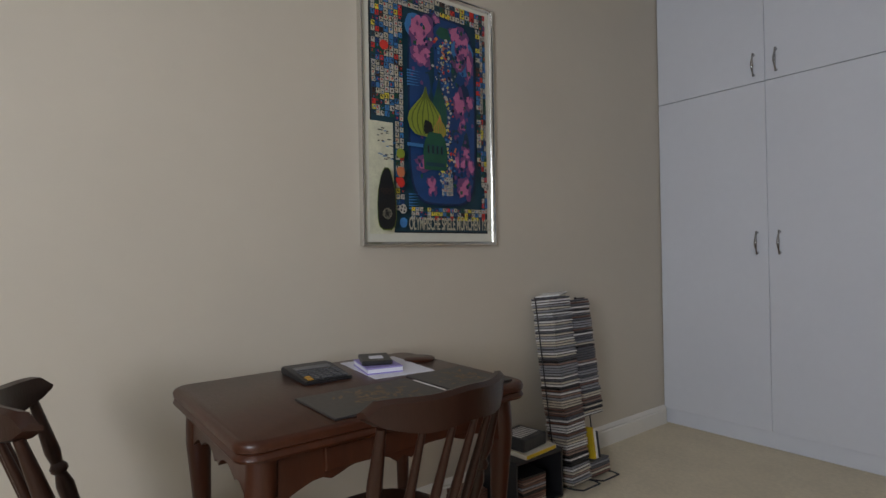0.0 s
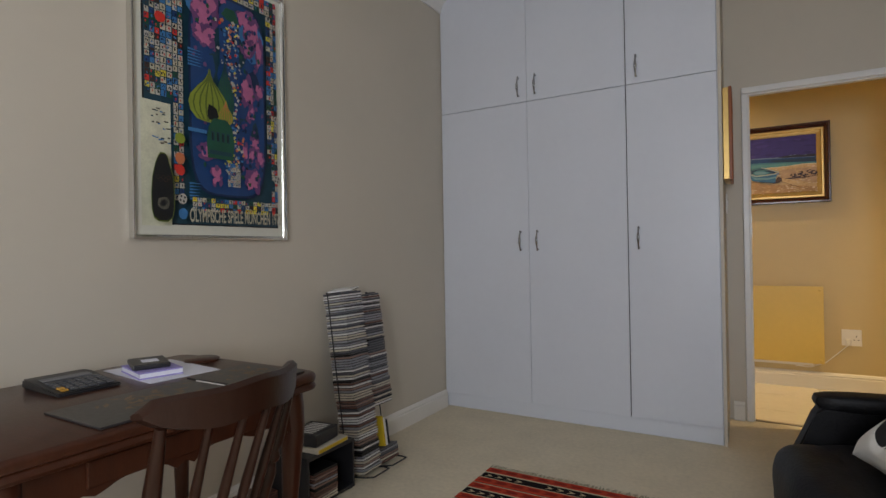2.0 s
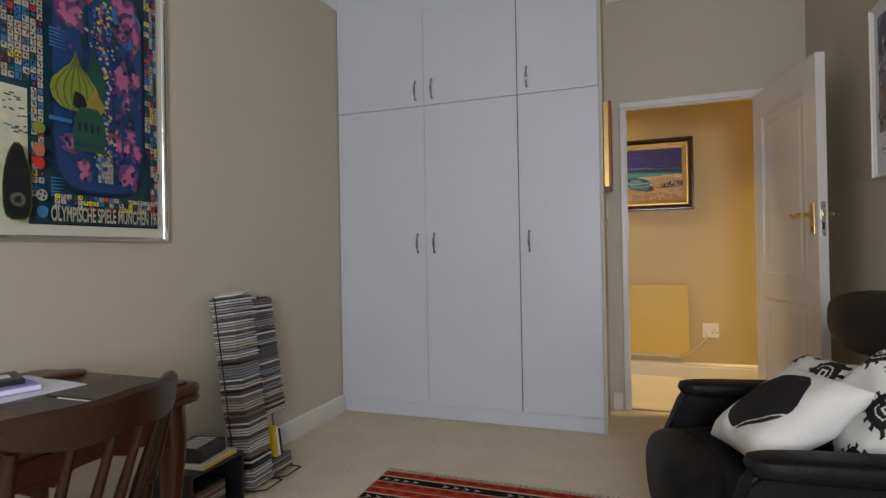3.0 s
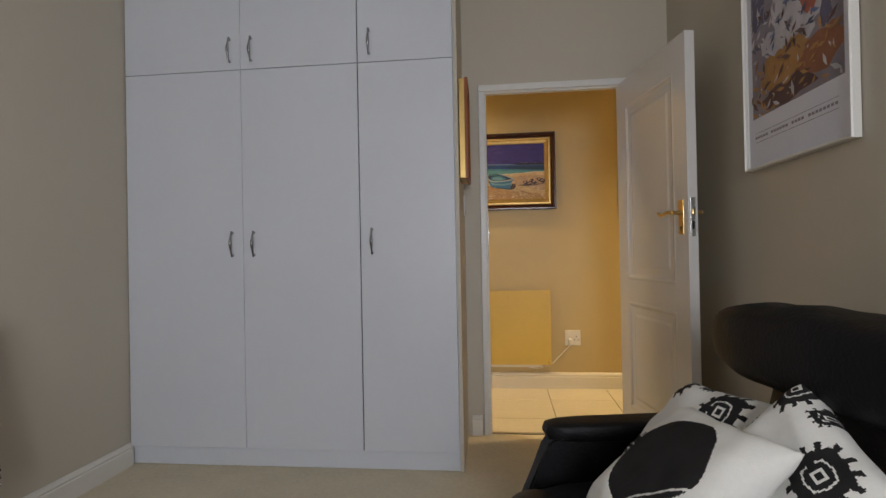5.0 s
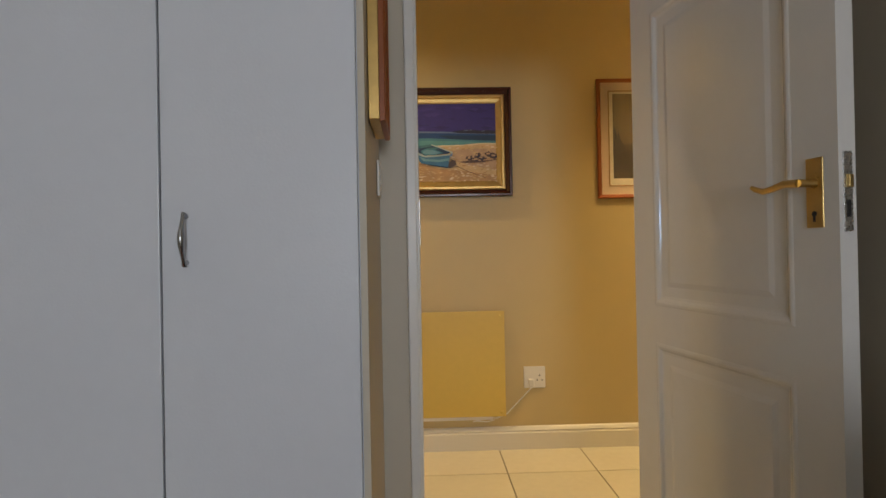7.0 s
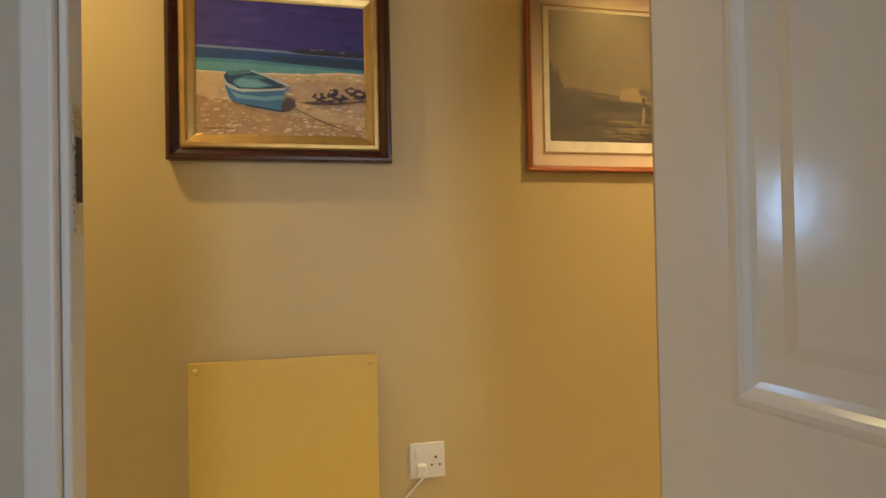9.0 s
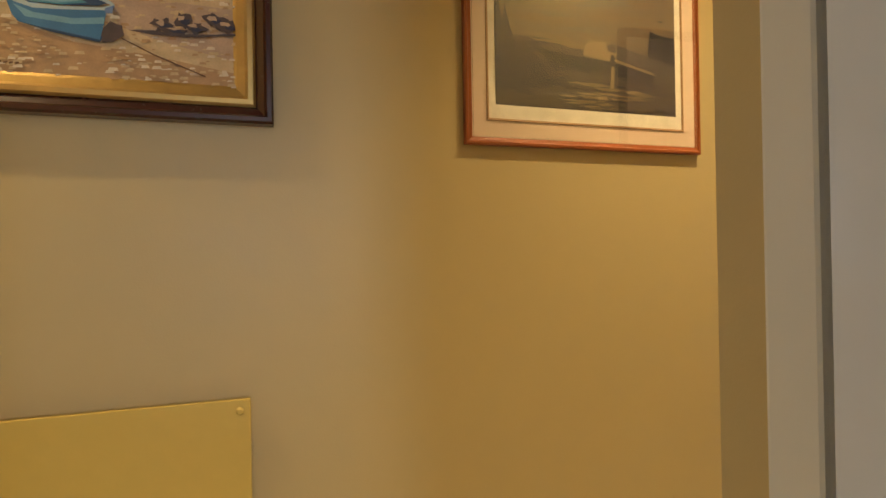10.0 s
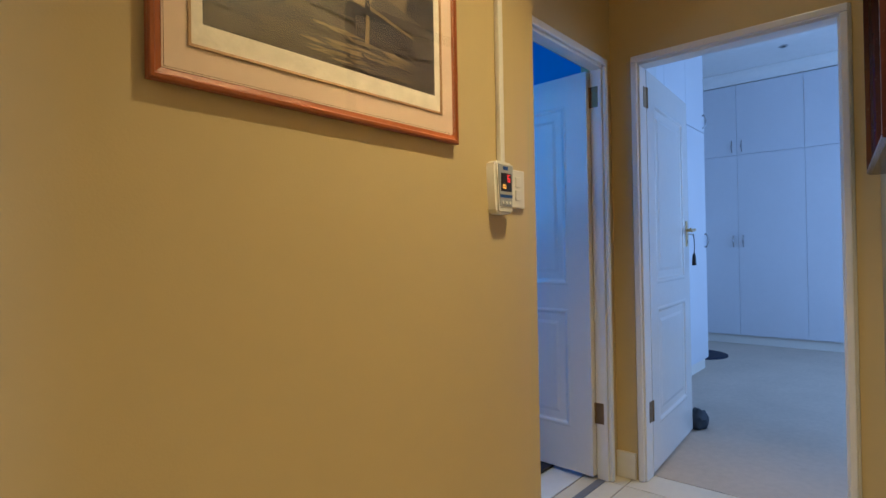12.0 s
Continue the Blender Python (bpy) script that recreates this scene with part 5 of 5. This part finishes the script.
def windsor_chair(m):
    c = thing("dining_chair", "dark-stained wooden spindle-back chair drawn up to the table", "chair", m, "chairs at the writing table")
    bm = bmesh.new()
    rings = []
    for s, z in ((0.90, 0.415), (0.98, 0.42), (1.0, 0.435), (0.985, 0.448), (0.90, 0.452), (0.55, 0.443), (0.2, 0.440)):
        rings.append([bm.verts.new((0.215 * s * math.copysign(abs(math.cos(a)) ** 0.75, math.cos(a)), 0.205 * s * math.copysign(abs(math.sin(a)) ** 0.75, math.sin(a)) + 0.01, z)) for a in [2 * math.pi * k / 32 for k in range(32)]])
    for a, b in zip(rings, rings[1:]):
        for i in range(32):
            bm.faces.new((a[i], a[(i + 1) % 32], b[(i + 1) % 32], b[i]))
    bm.faces.new(rings[0][::-1])
    bm.faces.new(rings[-1])
    part("seat", bm, CHAIRWOOD, c, "saddled round wooden seat", smooth=True)
    # crest rail, bent backwards in the middle
    bm = bmesh.new()
    n, rows = 18, []
    for i in range(n + 1):
        u = -1 + 2 * i / n
        x, y = 0.200 * u, -0.290 + 0.085 * u * u
        up = 0.846 - 0.012 * u * u + 0.002 * math.cos(u * 7.5) - 0.018 * max(0, (abs(u) - 0.88) / 0.12) ** 2
        lo = 0.768 + 0.016 * u * u + 0.006 * math.cos(u * 6) + 0.012 * max(0, (abs(u) - 0.85) / 0.15) ** 2
        th = 0.015
        rows.append([bm.verts.new(p) for p in ((x, y - th, lo + 0.004), (x, y + th, lo), (x, y + th * 1.1, (lo + up) / 2), (x, y + th * 0.7, up - 0.004), (x, y - th * 0.4, up), (x, y - th * 1.2, up - 0.008), (x, y - th * 1.1, (lo + up) / 2))])
    for a, b in zip(rows, rows[1:]):
        for k in range(7):
            bm.faces.new((a[k], a[(k + 1) % 7], b[(k + 1) % 7], b[k]))
    bm.faces.new(rows[0][::-1])
    bm.faces.new(rows[-1])
    part("crest_rail", bm, CHAIRWOOD, c, "bent solid crest rail", smooth=True)
    for i, u in enumerate((-0.9, -0.52, -0.17, 0.17, 0.52, 0.9)):
        bm = bmesh.new()
        edge = i in (0, 5)
        spindle(bm, (0.165 * u, -0.165 + 0.045 * u * u, 0.445), (0.190 * u, -0.290 + 0.076 * u * u, 0.785), 0.0125 if edge else 0.0092, edge)
        part("back_post" if edge else "spindle", bm, CHAIRWOOD, c, smooth=True)
    for sx in (-1, 1):
        for sy in (-1, 1):
            bm = bmesh.new()
            spindle(bm, (sx * 0.195, 0.01 + sy * 0.19, 0.001), (sx * 0.135, 0.01 + sy * 0.125, 0.418), 0.0135, True)
            part("leg", bm, CHAIRWOOD, c, smooth=True)
        bm = bmesh.new()
        spindle(bm, (sx * 0.172, -0.155, 0.16), (sx * 0.172, 0.175, 0.16), 0.009)
        part("stretcher", bm, CHAIRWOOD, c, smooth=True)
    bm = bmesh.new()
    spindle(bm, (-0.172, 0.01, 0.16), (0.172, 0.01, 0.16), 0.009)
    part("stretcher", bm, CHAIRWOOD, c, smooth=True)
    return c


c1 = windsor_chair(pose(-0.918, 0.622, 0, 0, 0, 96))
copy_thing(c1, pose(-1.215, 0.168, 0, 0, 0, -4))

# ---- CD towers ----
rng = random.Random(21)
SP = [ink("spine_" + k, lin(*c), 0.35, 0.15, 30) for k, c in dict(white=(222, 220, 218), cream=(205, 196, 178), grey=(150, 150, 156), rust=(112, 78, 66), slate=(86, 86, 92), black=(30, 28, 28), pinkish=(150, 122, 110)).items()]
cdm = []
for s in SP:
    bm = bmesh.new()
    box(bm, -0.0625, 0.0625, -0.071, 0.071, 0.0034, 0.0098, 0)
    box(bm, -0.0610, 0.0610, -0.0695, 0.0695, 0.0, 0.0034, 1)
    me = finish("cd_case", bm, [s, BLACKPL])
    cdm.append(me)
lean = -7.6
col_m = pose(-1.472, 2.012, 0.0, 0, lean, 0)


def cd(m, weights, label, group):
    ob = new("cd_case", rng.choices(cdm, weights)[0])
    ob.matrix_basis = m
    return tagged(ob, label, "compact disc", group)


def wire_rack(m, h, z0, label):
    t = thing("wire_cd_rack", label, "CD rack", m, "wire CD racks")
    for sx, sy in ((-0.03, -0.077), (-0.03, 0.077)):
        bm = bmesh.new()
        tube(bm, [(sx, sy, z0), (sx, sy, h)], 0.003, 8)
        tube(bm, [(sx, sy, h - 0.004), (sx, sy, h + 0.008)], 0.006, 8)
        part("upright", bm, BLACKPL, t)
    bm = bmesh.new()
    tube(bm, [(-0.068, -0.077, 0.006), (-0.068, 0.077, 0.006), (0.068, 0.077, 0.006), (0.115, 0.06, 0.006), (0.115, -0.06, 0.006), (0.068, -0.077, 0.006), (-0.068, -0.077, 0.006)], 0.004, 8)
    part("foot", bm, BLACKPL, t, "bent black wire foot")
    for sy in (-0.077, 0.077):
        bm = bmesh.new()
        tube(bm, [(-0.03, sy, h), (0.03, sy, h)], 0.003, 8)
        part("top_rail", bm, BLACKPL, t)
    return t


wire_rack(col_m, 0.895, 0.006, "black wire CD rack filled with discs, leaning on the wall")
z, k = 0.014, 0
while z < 0.895:
    w = (3, 2, 3, 1, 2, 1, 0.5) if z > 0.42 else (1.5, 3, 1, 2, 1, 1, 3) if z > 0.22 else (4, 3, 2, 2, 1, 1, 1)
    block = 6 * math.sin(k * 0.35)
    cd(col_m @ pose(rng.uniform(-0.004, 0.004), rng.uniform(-0.003, 0.003), z, 0, 0, block * 0.7 + rng.uniform(-2, 2)), w, "slim CD case stacked in the wire rack", "discs in the front CD rack")
    z += 0.0125 + (0.002 if rng.random() < 0.08 else 0)
    k += 1
col2 = pose(-1.478, 2.170, 0.0, 0, lean, 0)
wire_rack(col2, 0.875, 0.006, "second black wire CD rack, half full, against the wall")
z = 0.30
while z < 0.868:
    cd(col2 @ pose(rng.uniform(-0.004, 0.004), rng.uniform(-0.003, 0.003), z, 0, 0, rng.uniform(-3, 3)), (2, 1.5, 4, 1.5, 3, 1.5, 1), "slim CD case stacked in the second rack", "discs in the second CD rack")
    z += 0.0122
for i in range(6):
    cd(col2 @ pose(0.0, 0.0, 0.014 + 0.0122 * i, 0, 0, rng.uniform(-3, 3)), (3, 2, 2, 1, 1, 1, 1), "slim CD case low in the second rack", "discs in the second CD rack")
ob = tagged(new("loose_cd", cdm[0]), "pale CD case lying askew on top of the rack", "compact disc")
ob.matrix_basis = col_m @ pose(0.0, 0.01, 0.9025, 6, 0, 24)
YEL = ink("yellow_cover", lin(205, 175, 35))
for dx, (mt2, lab) in enumerate(((YEL, "upright yellow book standing in the rack"), (SP[0], "upright white booklet standing in the rack"), (SP[5], "upright black booklet standing in the rack"))):
    b = thing("booklet", lab, "book", col2 @ pose(0.0, -0.03 + dx * 0.017, 0.091), "booklets in the rack")
    part("cover", rbox(-0.06, 0.06, -0.007, 0.007, 0.0, 0.15 - 0.012 * dx, 0.001, 1), mt2, b)

# ---- low black shelf with discs and boxes ----
sh = thing("low_black_shelf", "low black open shelf crowded with discs beside the CD racks", "shelf", pose(-1.53, 1.71, 0))
part("top", rbox(-0.13, 0.13, -0.15, 0.15, 0.215, 0.23, 0.002), BLACKPL, sh)
part("base", rbox(-0.13, 0.13, -0.15, 0.15, 0.008, 0.022, 0.002), BLACKPL, sh)
part("side", rbox(-0.13, 0.13, -0.15, -0.138, 0.022, 0.215, 0.002), BLACKPL, sh)
part("side", rbox(-0.13, 0.13, 0.138, 0.15, 0.022, 0.215, 0.002), BLACKPL, sh)
part("back", rbox(-0.13, -0.122, -0.138, 0.138, 0.022, 0.215, 0.002), BLACKPL, sh)
for sx in (-0.11, 0.11):
    for sy in (-0.13, 0.13):
        part("foot", rbox(sx - 0.012, sx + 0.012, sy - 0.012, sy + 0.012, 0.001, 0.008, 0.001, 1), BLACKPL, sh)
for i in range(12):
    cd(pose(-1.455, 1.665, 0.0225 + 0.0115 * i, 0, 0, rng.uniform(-4, 4)), (1, 2, 1, 3, 1, 1, 4), "slim CD case stacked on the low shelf", "discs on the low shelf")
for i in range(7):
    cd(pose(-1.62, 1.47, 0.002 + 0.0115 * i, 0, 0, rng.uniform(-6, 6)), (1, 2, 1, 4, 1, 1, 3), "slim CD case stacked on the carpet", "discs on the carpet")
bx = thing("black_box", "black box with a white striped lid on the low shelf", "box", pose(-1.50, 1.70, 0.252, 0, 0, 8))
part("body", rbox(-0.075, 0.075, -0.085, 0.085, 0.0, 0.055, 0.006), BLACKPL, bx)
for i in range(7):
    part("stripe", boxes((-0.05, 0.045, -0.066 + i * 0.02, -0.056 + i * 0.02, 0.0551, 0.0557)), SP[0], bx)
bk = thing("cream_book", "cream paperback under the black box", "book", pose(-1.485, 1.715, 0.231, 0, 0, 4))
part("cover", rbox(-0.085, 0.085, -0.105, 0.105, 0.0, 0.0205, 0.002), SP[1], bk)
part("spine", boxes((0.0851, 0.0858, -0.10, 0.10, 0.002, 0.017)), YEL, bk, "yellow spine")

# ---- kilim rug ----
RX0, RX1, RY0, RY1 = -0.94, 0.32, 0.95, 2.345
rug = thing("kilim_rug", "striped red and black kilim rug with a pale fringe on carpet", "rug", pose(0, 0, 0))
RR = [shade("rug_" + k, lin(*c), 0.95, var=0.2, scale=30, bump=0.8, bscale=260, fine=0.25, spec=0.1) for k, c in dict(red=(186, 66, 44), brick=(140, 44, 34), black=(28, 22, 24), cream=(196, 182, 150), ochre=(170, 120, 60)).items()]
part("ground", boxes((RX0, RX1, RY0, RY1, 0.0005, 0.006)), RR[2], rug)
y, i = RY1, 0
pat = (("red", 0.052), ("cream", 0.005), ("black", 0.058), ("cream", 0.006), ("red", 0.052), ("black", 0.010), ("cream", 0.006))
rk = dict(red=0, brick=1, black=2, cream=3, ochre=4)
rng = random.Random(3)
while y > RY0 + 0.06:
    for k, w in pat:
        if y - w < RY0:
            break
        if k != "black":
            part("band", boxes((RX0, RX1, y - w, y, 0.0061, 0.0085)), RR[rk[k]], rug)
        if k == "red":
            bm = bmesh.new()
            x = RX0 + 0.01
            while x < RX1 - 0.08:
                prism(bm, [(x, y - w * 0.8), (x + 0.055, y - w * 0.72), (x + 0.07, y - w * 0.5), (x + 0.055, y - w * 0.28), (x, y - w * 0.2), (x + 0.015, y - w * 0.5)], "z", 0.0086, 0.0092)
                x += 0.08
            tagged(part("red_motif", bm, RR[1], rug), kind="stuff")
        if k == "black" and w > 0.03:
            bm = bmesh.new()
            x, c = RX0 + 0.02, 0
            while x < RX1 - 0.06:
                if c % 6 < 4:
                    prism(bm, [(x, y - w * 0.75), (x + 0.035, y - w * 0.5), (x, y - w * 0.25), (x + 0.018, y - w * 0.5)], "z", 0.0061, 0.0068)
                x += 0.05
                c += 1
            tagged(part("arrow_motif", bm, RR[3], rug), kind="stuff")
        y -= w
bm = bmesh.new()
for i in range(240):
    x = RX0 + (RX1 - RX0) * (i + 0.5) / 240
    dx = rng.uniform(-0.012, 0.012)
    for (yy, s) in ((RY1, 1), (RY0, -1)):
        tube(bm, [(x, yy, 0.005), (x + dx * 0.5, yy + s * 0.02, 0.006 + 0.004 * rng.random()), (x + dx, yy + s * rng.uniform(0.03, 0.05), 0.0035)], [0.0018, 0.0016, 0.001], 4)
tagged(part("fringe", bm, shade("rug_fringe", (0.36, 0.32, 0.22), 0.95, var=0.2, scale=30), rug, "frayed pale fringe"), kind="stuff")

# ---- armchair ----
def cushion(cx, cy, cz, hx, hy, hz, e=0.45, n=28, k=14, wrinkle=0.006, seed=0.0):
    bm = bmesh.new()
    p = lambda v, e2: math.copysign(abs(v) ** e2, v)
    rows = []
    for i in range(1, k):
        th = -math.pi / 2 + math.pi * i / k
        rows.append([bm.verts.new((cx + hx * p(math.cos(th), e) * p(math.cos(ph), e), cy + hy * p(math.cos(th), e) * p(math.sin(ph), e), cz + hz * p(math.sin(th), e))) for ph in [2 * math.pi * j / n for j in range(n)]])
    a, b = bm.verts.new((cx, cy, cz - hz)), bm.verts.new((cx, cy, cz + hz))
    for r, s in zip(rows, rows[1:]):
        for j in range(n):
            bm.faces.new((r[j], r[(j + 1) % n], s[(j + 1) % n], s[j]))
    for j in range(n):
        bm.faces.new((a, rows[0][(j + 1) % n], rows[0][j]))
        bm.faces.new((b, rows[-1][j], rows[-1][(j + 1) % n]))
    for v in bm.verts:
        d = (v.co - Vector((cx, cy, cz))).normalized()
        v.co += d * wrinkle * noise.noise(v.co * 9 + Vector((seed, 0, 0)))
    return bm


arm = thing("leather_armchair", "black leather reclining armchair with padded arms and headrest", "armchair", pose(0.787, 1.855, 0, 0, 0, 7.5))
part("seat", cushion(-0.10, 0, 0.355, 0.36, 0.33, 0.095, 0.5, wrinkle=0.014, seed=1), LEATHER, arm, "soft leather seat cushion", smooth=True)
part("leg_rest", cushion(-0.40, 0, 0.325, 0.115, 0.33, 0.130, 0.72, 36, 18, 0.012, seed=2), LEATHER, arm, "rounded leather front", smooth=True)
tr = pose(0.27, 0, 0.40, 0, 16, 0)
part("backrest", cushion(0.02, 0, 0.18, 0.10, 0.335, 0.26, 0.5, 32, 18, 0.012, 3), LEATHER, arm, "padded leather back", m=tr, smooth=True)
part("headrest", cushion(0.215, 0, 0.829, 0.115, 0.385, 0.108, 0.72, 36, 18, 0.012, 4), LEATHER, arm, "thick rolled leather headrest", smooth=True)
for sy in (-1, 1):
    bm = prism(bmesh.new(), [(-0.36, 0.12), (0.30, 0.10), (0.40, 0.55), (0.36, 0.56), (-0.335, 0.535), (-0.352, 0.50), (-0.455, 0.27), (-0.43, 0.17)], "y", sy * 0.385 - 0.038, sy * 0.385 + 0.038)
    bmesh.ops.bevel(bm, geom=bm.edges[:], offset=0.012, segments=3, affect="EDGES")
    a = part("arm", bm, LEATHER, arm, "padded leather side", smooth=True)
    part("arm_pad", cushion(0.01, sy * 0.385, 0.547, 0.365, 0.056, 0.030, 0.45, 28, 10, 0.005, 5 + sy), LEATHER, a, smooth=True)
bm = bmesh.new()
tube(bm, [(0.02, 0, 0.03), (0.02, 0, 0.12), (0.02, 0, 0.30)], [0.06, 0.045, 0.05], 16)
part("pedestal", bm, BLACKPL, arm, smooth=True)
for q in range(5):
    bm = bmesh.new()
    a = q * 2 * math.pi / 5
    tube(bm, [(0.02, 0, 0.045), (0.02 + 0.15 * math.cos(a), 0.15 * math.sin(a), 0.035), (0.02 + 0.29 * math.cos(a), 0.29 * math.sin(a), 0.016)], [0.028, 0.022, 0.015], 8, (1, 1))
    part("foot", bm, BLACKPL, arm)

CLOTH = shade("white_cotton", (0.84, 0.82, 0.77), 0.9, var=0.08, scale=12, bump=0.5, bscale=500, spec=0.2)
INK = shade("black_cloth_print", (0.022, 0.020, 0.020), 0.85, var=0.3, scale=20, bump=0.5, bscale=500, spec=0.2)


def pillow(name, label, m, size, thick, pattern, seed=0.0):
    """A stuffed square cushion in the xy plane; pattern(u, v) is true where the cloth is printed black."""
    n = 110
    bm = bmesh.new()
    grids = []
    for s in (1, -1):
        g = []
        for i in range(n + 1):
            for j in range(n + 1):
                u, v = -1 + 2 * i / n, -1 + 2 * j / n
                pinch = 1 - 0.09 * (1 - v * v) * abs(u) ** 3 - 0.0
                pinch2 = 1 - 0.09 * (1 - u * u) * abs(v) ** 3
                h = thick * ((1 - u ** 4) * (1 - v ** 4)) ** 0.5
                w = 0.010 * noise.noise(Vector((u * 2.2 + seed, v * 2.2, s))) * min(1, h / thick * 2)
                g.append(bm.verts.new((u * size / 2 * pinch, v * size / 2 * pinch2, s * h + w)))
        grids.append(g)
    for s, g in zip((1, -1), grids):
        for i in range(n):
            for j in range(n):
                a = [g[i * (n + 1) + j], g[(i + 1) * (n + 1) + j], g[(i + 1) * (n + 1) + j + 1], g[i * (n + 1) + j + 1]]
                fc = bm.faces.new(a if s > 0 else a[::-1])
                u, v = -1 + (2 * i + 1) / n, -1 + (2 * j + 1) / n
                fc.material_index = 1 if pattern(u, v) else 0
    bmesh.ops.remove_doubles(bm, verts=bm.verts[:], dist=0.0008)
    me = bpy.data.meshes.new(name)
    bm.to_mesh(me)
    bm.free()
    for q in (CLOTH, INK):
        me.materials.append(q)
    me.polygons.foreach_set("use_smooth", [True] * len(me.polygons))
    ob = new(name, me)
    ob.matrix_basis = m
    return tagged(ob, label, "cushion", "cushions on the armchair")


def facing(center, normal, up):
    """A square cushion's place: its face along normal, one corner pointing along up."""
    n = Vector(normal).normalized()
    u = (Vector(up) - n * n.dot(Vector(up))).normalized()
    x = u.cross(n)
    return Matrix.Translation(center) @ Matrix(((x[0], u[0], n[0]), (x[1], u[1], n[1]), (x[2], u[2], n[2]))).to_4x4() @ pose(0, 0, 0, 0, 0, 45)


def medallion(u, v, cu, cv, r):
    """A toothed black lozenge block with a small open square and a thin stepped light line round it."""
    p, q = (u - cu) / r, (v - cv) / r
    ring = max(abs(p), abs(q))
    if 0.11 < ring < 0.18:
        return False
    if 0.40 < ring + 0.25 * min(abs(p), abs(q)) < 0.46 and not (abs(p) < 0.12 and q > 0):
        return False
    body = max(abs(p) * 0.9, abs(q)) + 0.18 * min(abs(p), abs(q))
    a = math.atan2(q, p)
    return body < 0.76 + (0.22 if math.sin(a * 13 + 0.8) > 0.35 else 0)


def tribal(u, v):
    return any(medallion(u, v, a, b, c) for a, b, c in ((0.46, -0.46, 0.43), (0.84, 0.82, 0.36), (-0.66, 0.70, 0.40), (-0.62, -0.86, 0.34), (-0.98, -0.1, 0.26), (0.05, 1.0, 0.24), (0.98, 0.24, 0.18), (-0.1, 0.05, 0.16)))


def big_oval(u, v):
    a = 0.15
    x, y = u * math.cos(a) - v * math.sin(a) + 0.02, u * math.sin(a) + v * math.cos(a) - 0.03
    return (abs(x - y) / 0.98) ** 2.6 + (abs(x + y) / 0.95) ** 2.6 < 1 and abs(x + y + 0.72 - 0.12 * x) > 0.02


pillow("patterned_cushion", "white cushion with black tribal medallions against the backrest", facing((0.850, 1.712, 0.612), (-0.82, -0.28, 0.46), (0.45, 0.40, 0.80)), 0.305, 0.060, tribal, 2.0)
pillow("patterned_cushion", "white cushion with black medallions tucked behind the others", facing((0.755, 2.006, 0.572), (-0.666, -0.132, 0.735), (0.16, 0.738, 0.521)), 0.36, 0.065, tribal, 5.0)
pillow("oval_cushion", "white cushion with a big black oval lying in front", facing((0.640, 1.745, 0.585), (-0.587, -0.097, 0.804), (0.396, 0.831, 0.39)), 0.36, 0.065, big_oval, 8.0)

# ---- window behind the camera ----
wn = thing("window_1", "white wooden window letting daylight into the study", "window", pose(0.63, YS - 0.1, 0), "", "structure")
for a, b, c, d in ((-0.55, 0.55, 0.85, 0.91), (-0.55, 0.55, 2.04, 2.1), (-0.55, -0.49, 0.91, 2.04), (0.49, 0.55, 0.91, 2.04), (-0.03, 0.03, 0.91, 2.04)):
    part("window_frame", rbox(a, b, -0.03, 0.03, c, d, 0.004, 1), WHITE, wn)
part("window_sill", rbox(-0.58, 0.58, 0.1, 0.16, 0.82, 0.85, 0.004, 1), WHITE, wn)
for a, b in ((-0.49, -0.03), (0.03, 0.49)):
    g = part("pane", boxes((a, b, -0.003, 0.003, 0.91, 2.04)), GLASS, wn)
    g.visible_shadow = False

# ---- hall tiles, one by one ----
PX, PY, OX, OY = 0.450, 0.452, 0.597, 4.547
tile_me = finish("tile", rbox(-PX / 2 + 0.003, PX / 2 - 0.003, -PY / 2 + 0.003, PY / 2 - 0.003, -0.006, 0.0, 0.0015, 1), TILE)
hallfloor = bpy.data.objects["floor_hall"]
y0h, y1h = YN + 0.038, AY + 0.125
for i in range(-9, 8):
    for j in range(-3, 3):
        x0, x1 = OX + (i - 1) * PX, OX + i * PX
        y0, y1 = OY + (j - 1) * PY, OY + j * PY
        a, b, c, d = max(x0, -3.39), min(x1, BX + 0.095), max(y0, y0h), min(y1, y1h)
        if b - a < 0.03 or d - c < 0.03:
            continue
        whole = abs(b - a - PX) < 1e-6 and abs(d - c - PY) < 1e-6
        me = tile_me if whole else finish("tile", rbox(-(b - a) / 2 + 0.003, (b - a) / 2 - 0.003, -(d - c) / 2 + 0.003, (d - c) / 2 - 0.003, -0.006, 0.0, 0.0015, 1), TILE)
        ob = new("tile", me)
        ob.parent = hallfloor
        ob.matrix_basis = pose((a + b) / 2, (c + d) / 2, 0.0)

# ---- bathroom tiles, one by one ----
BT = 0.44
bathfloor = bpy.data.objects["floor_bathroom"]
bath_me = finish("tile", rbox(-BT / 2 + 0.002, BT / 2 - 0.002, -BT / 2 + 0.002, BT / 2 - 0.002, -0.006, 0.0, 0.0012, 1), BATHTILE)
for i in range(5):
    for j in range(5):
        ob = new("tile", bath_me)
        ob.parent = bathfloor
        ob.matrix_basis = pose(2.0 + BT * (i + 0.5), AY + 0.132 + BT * (j + 0.5), -0.004)
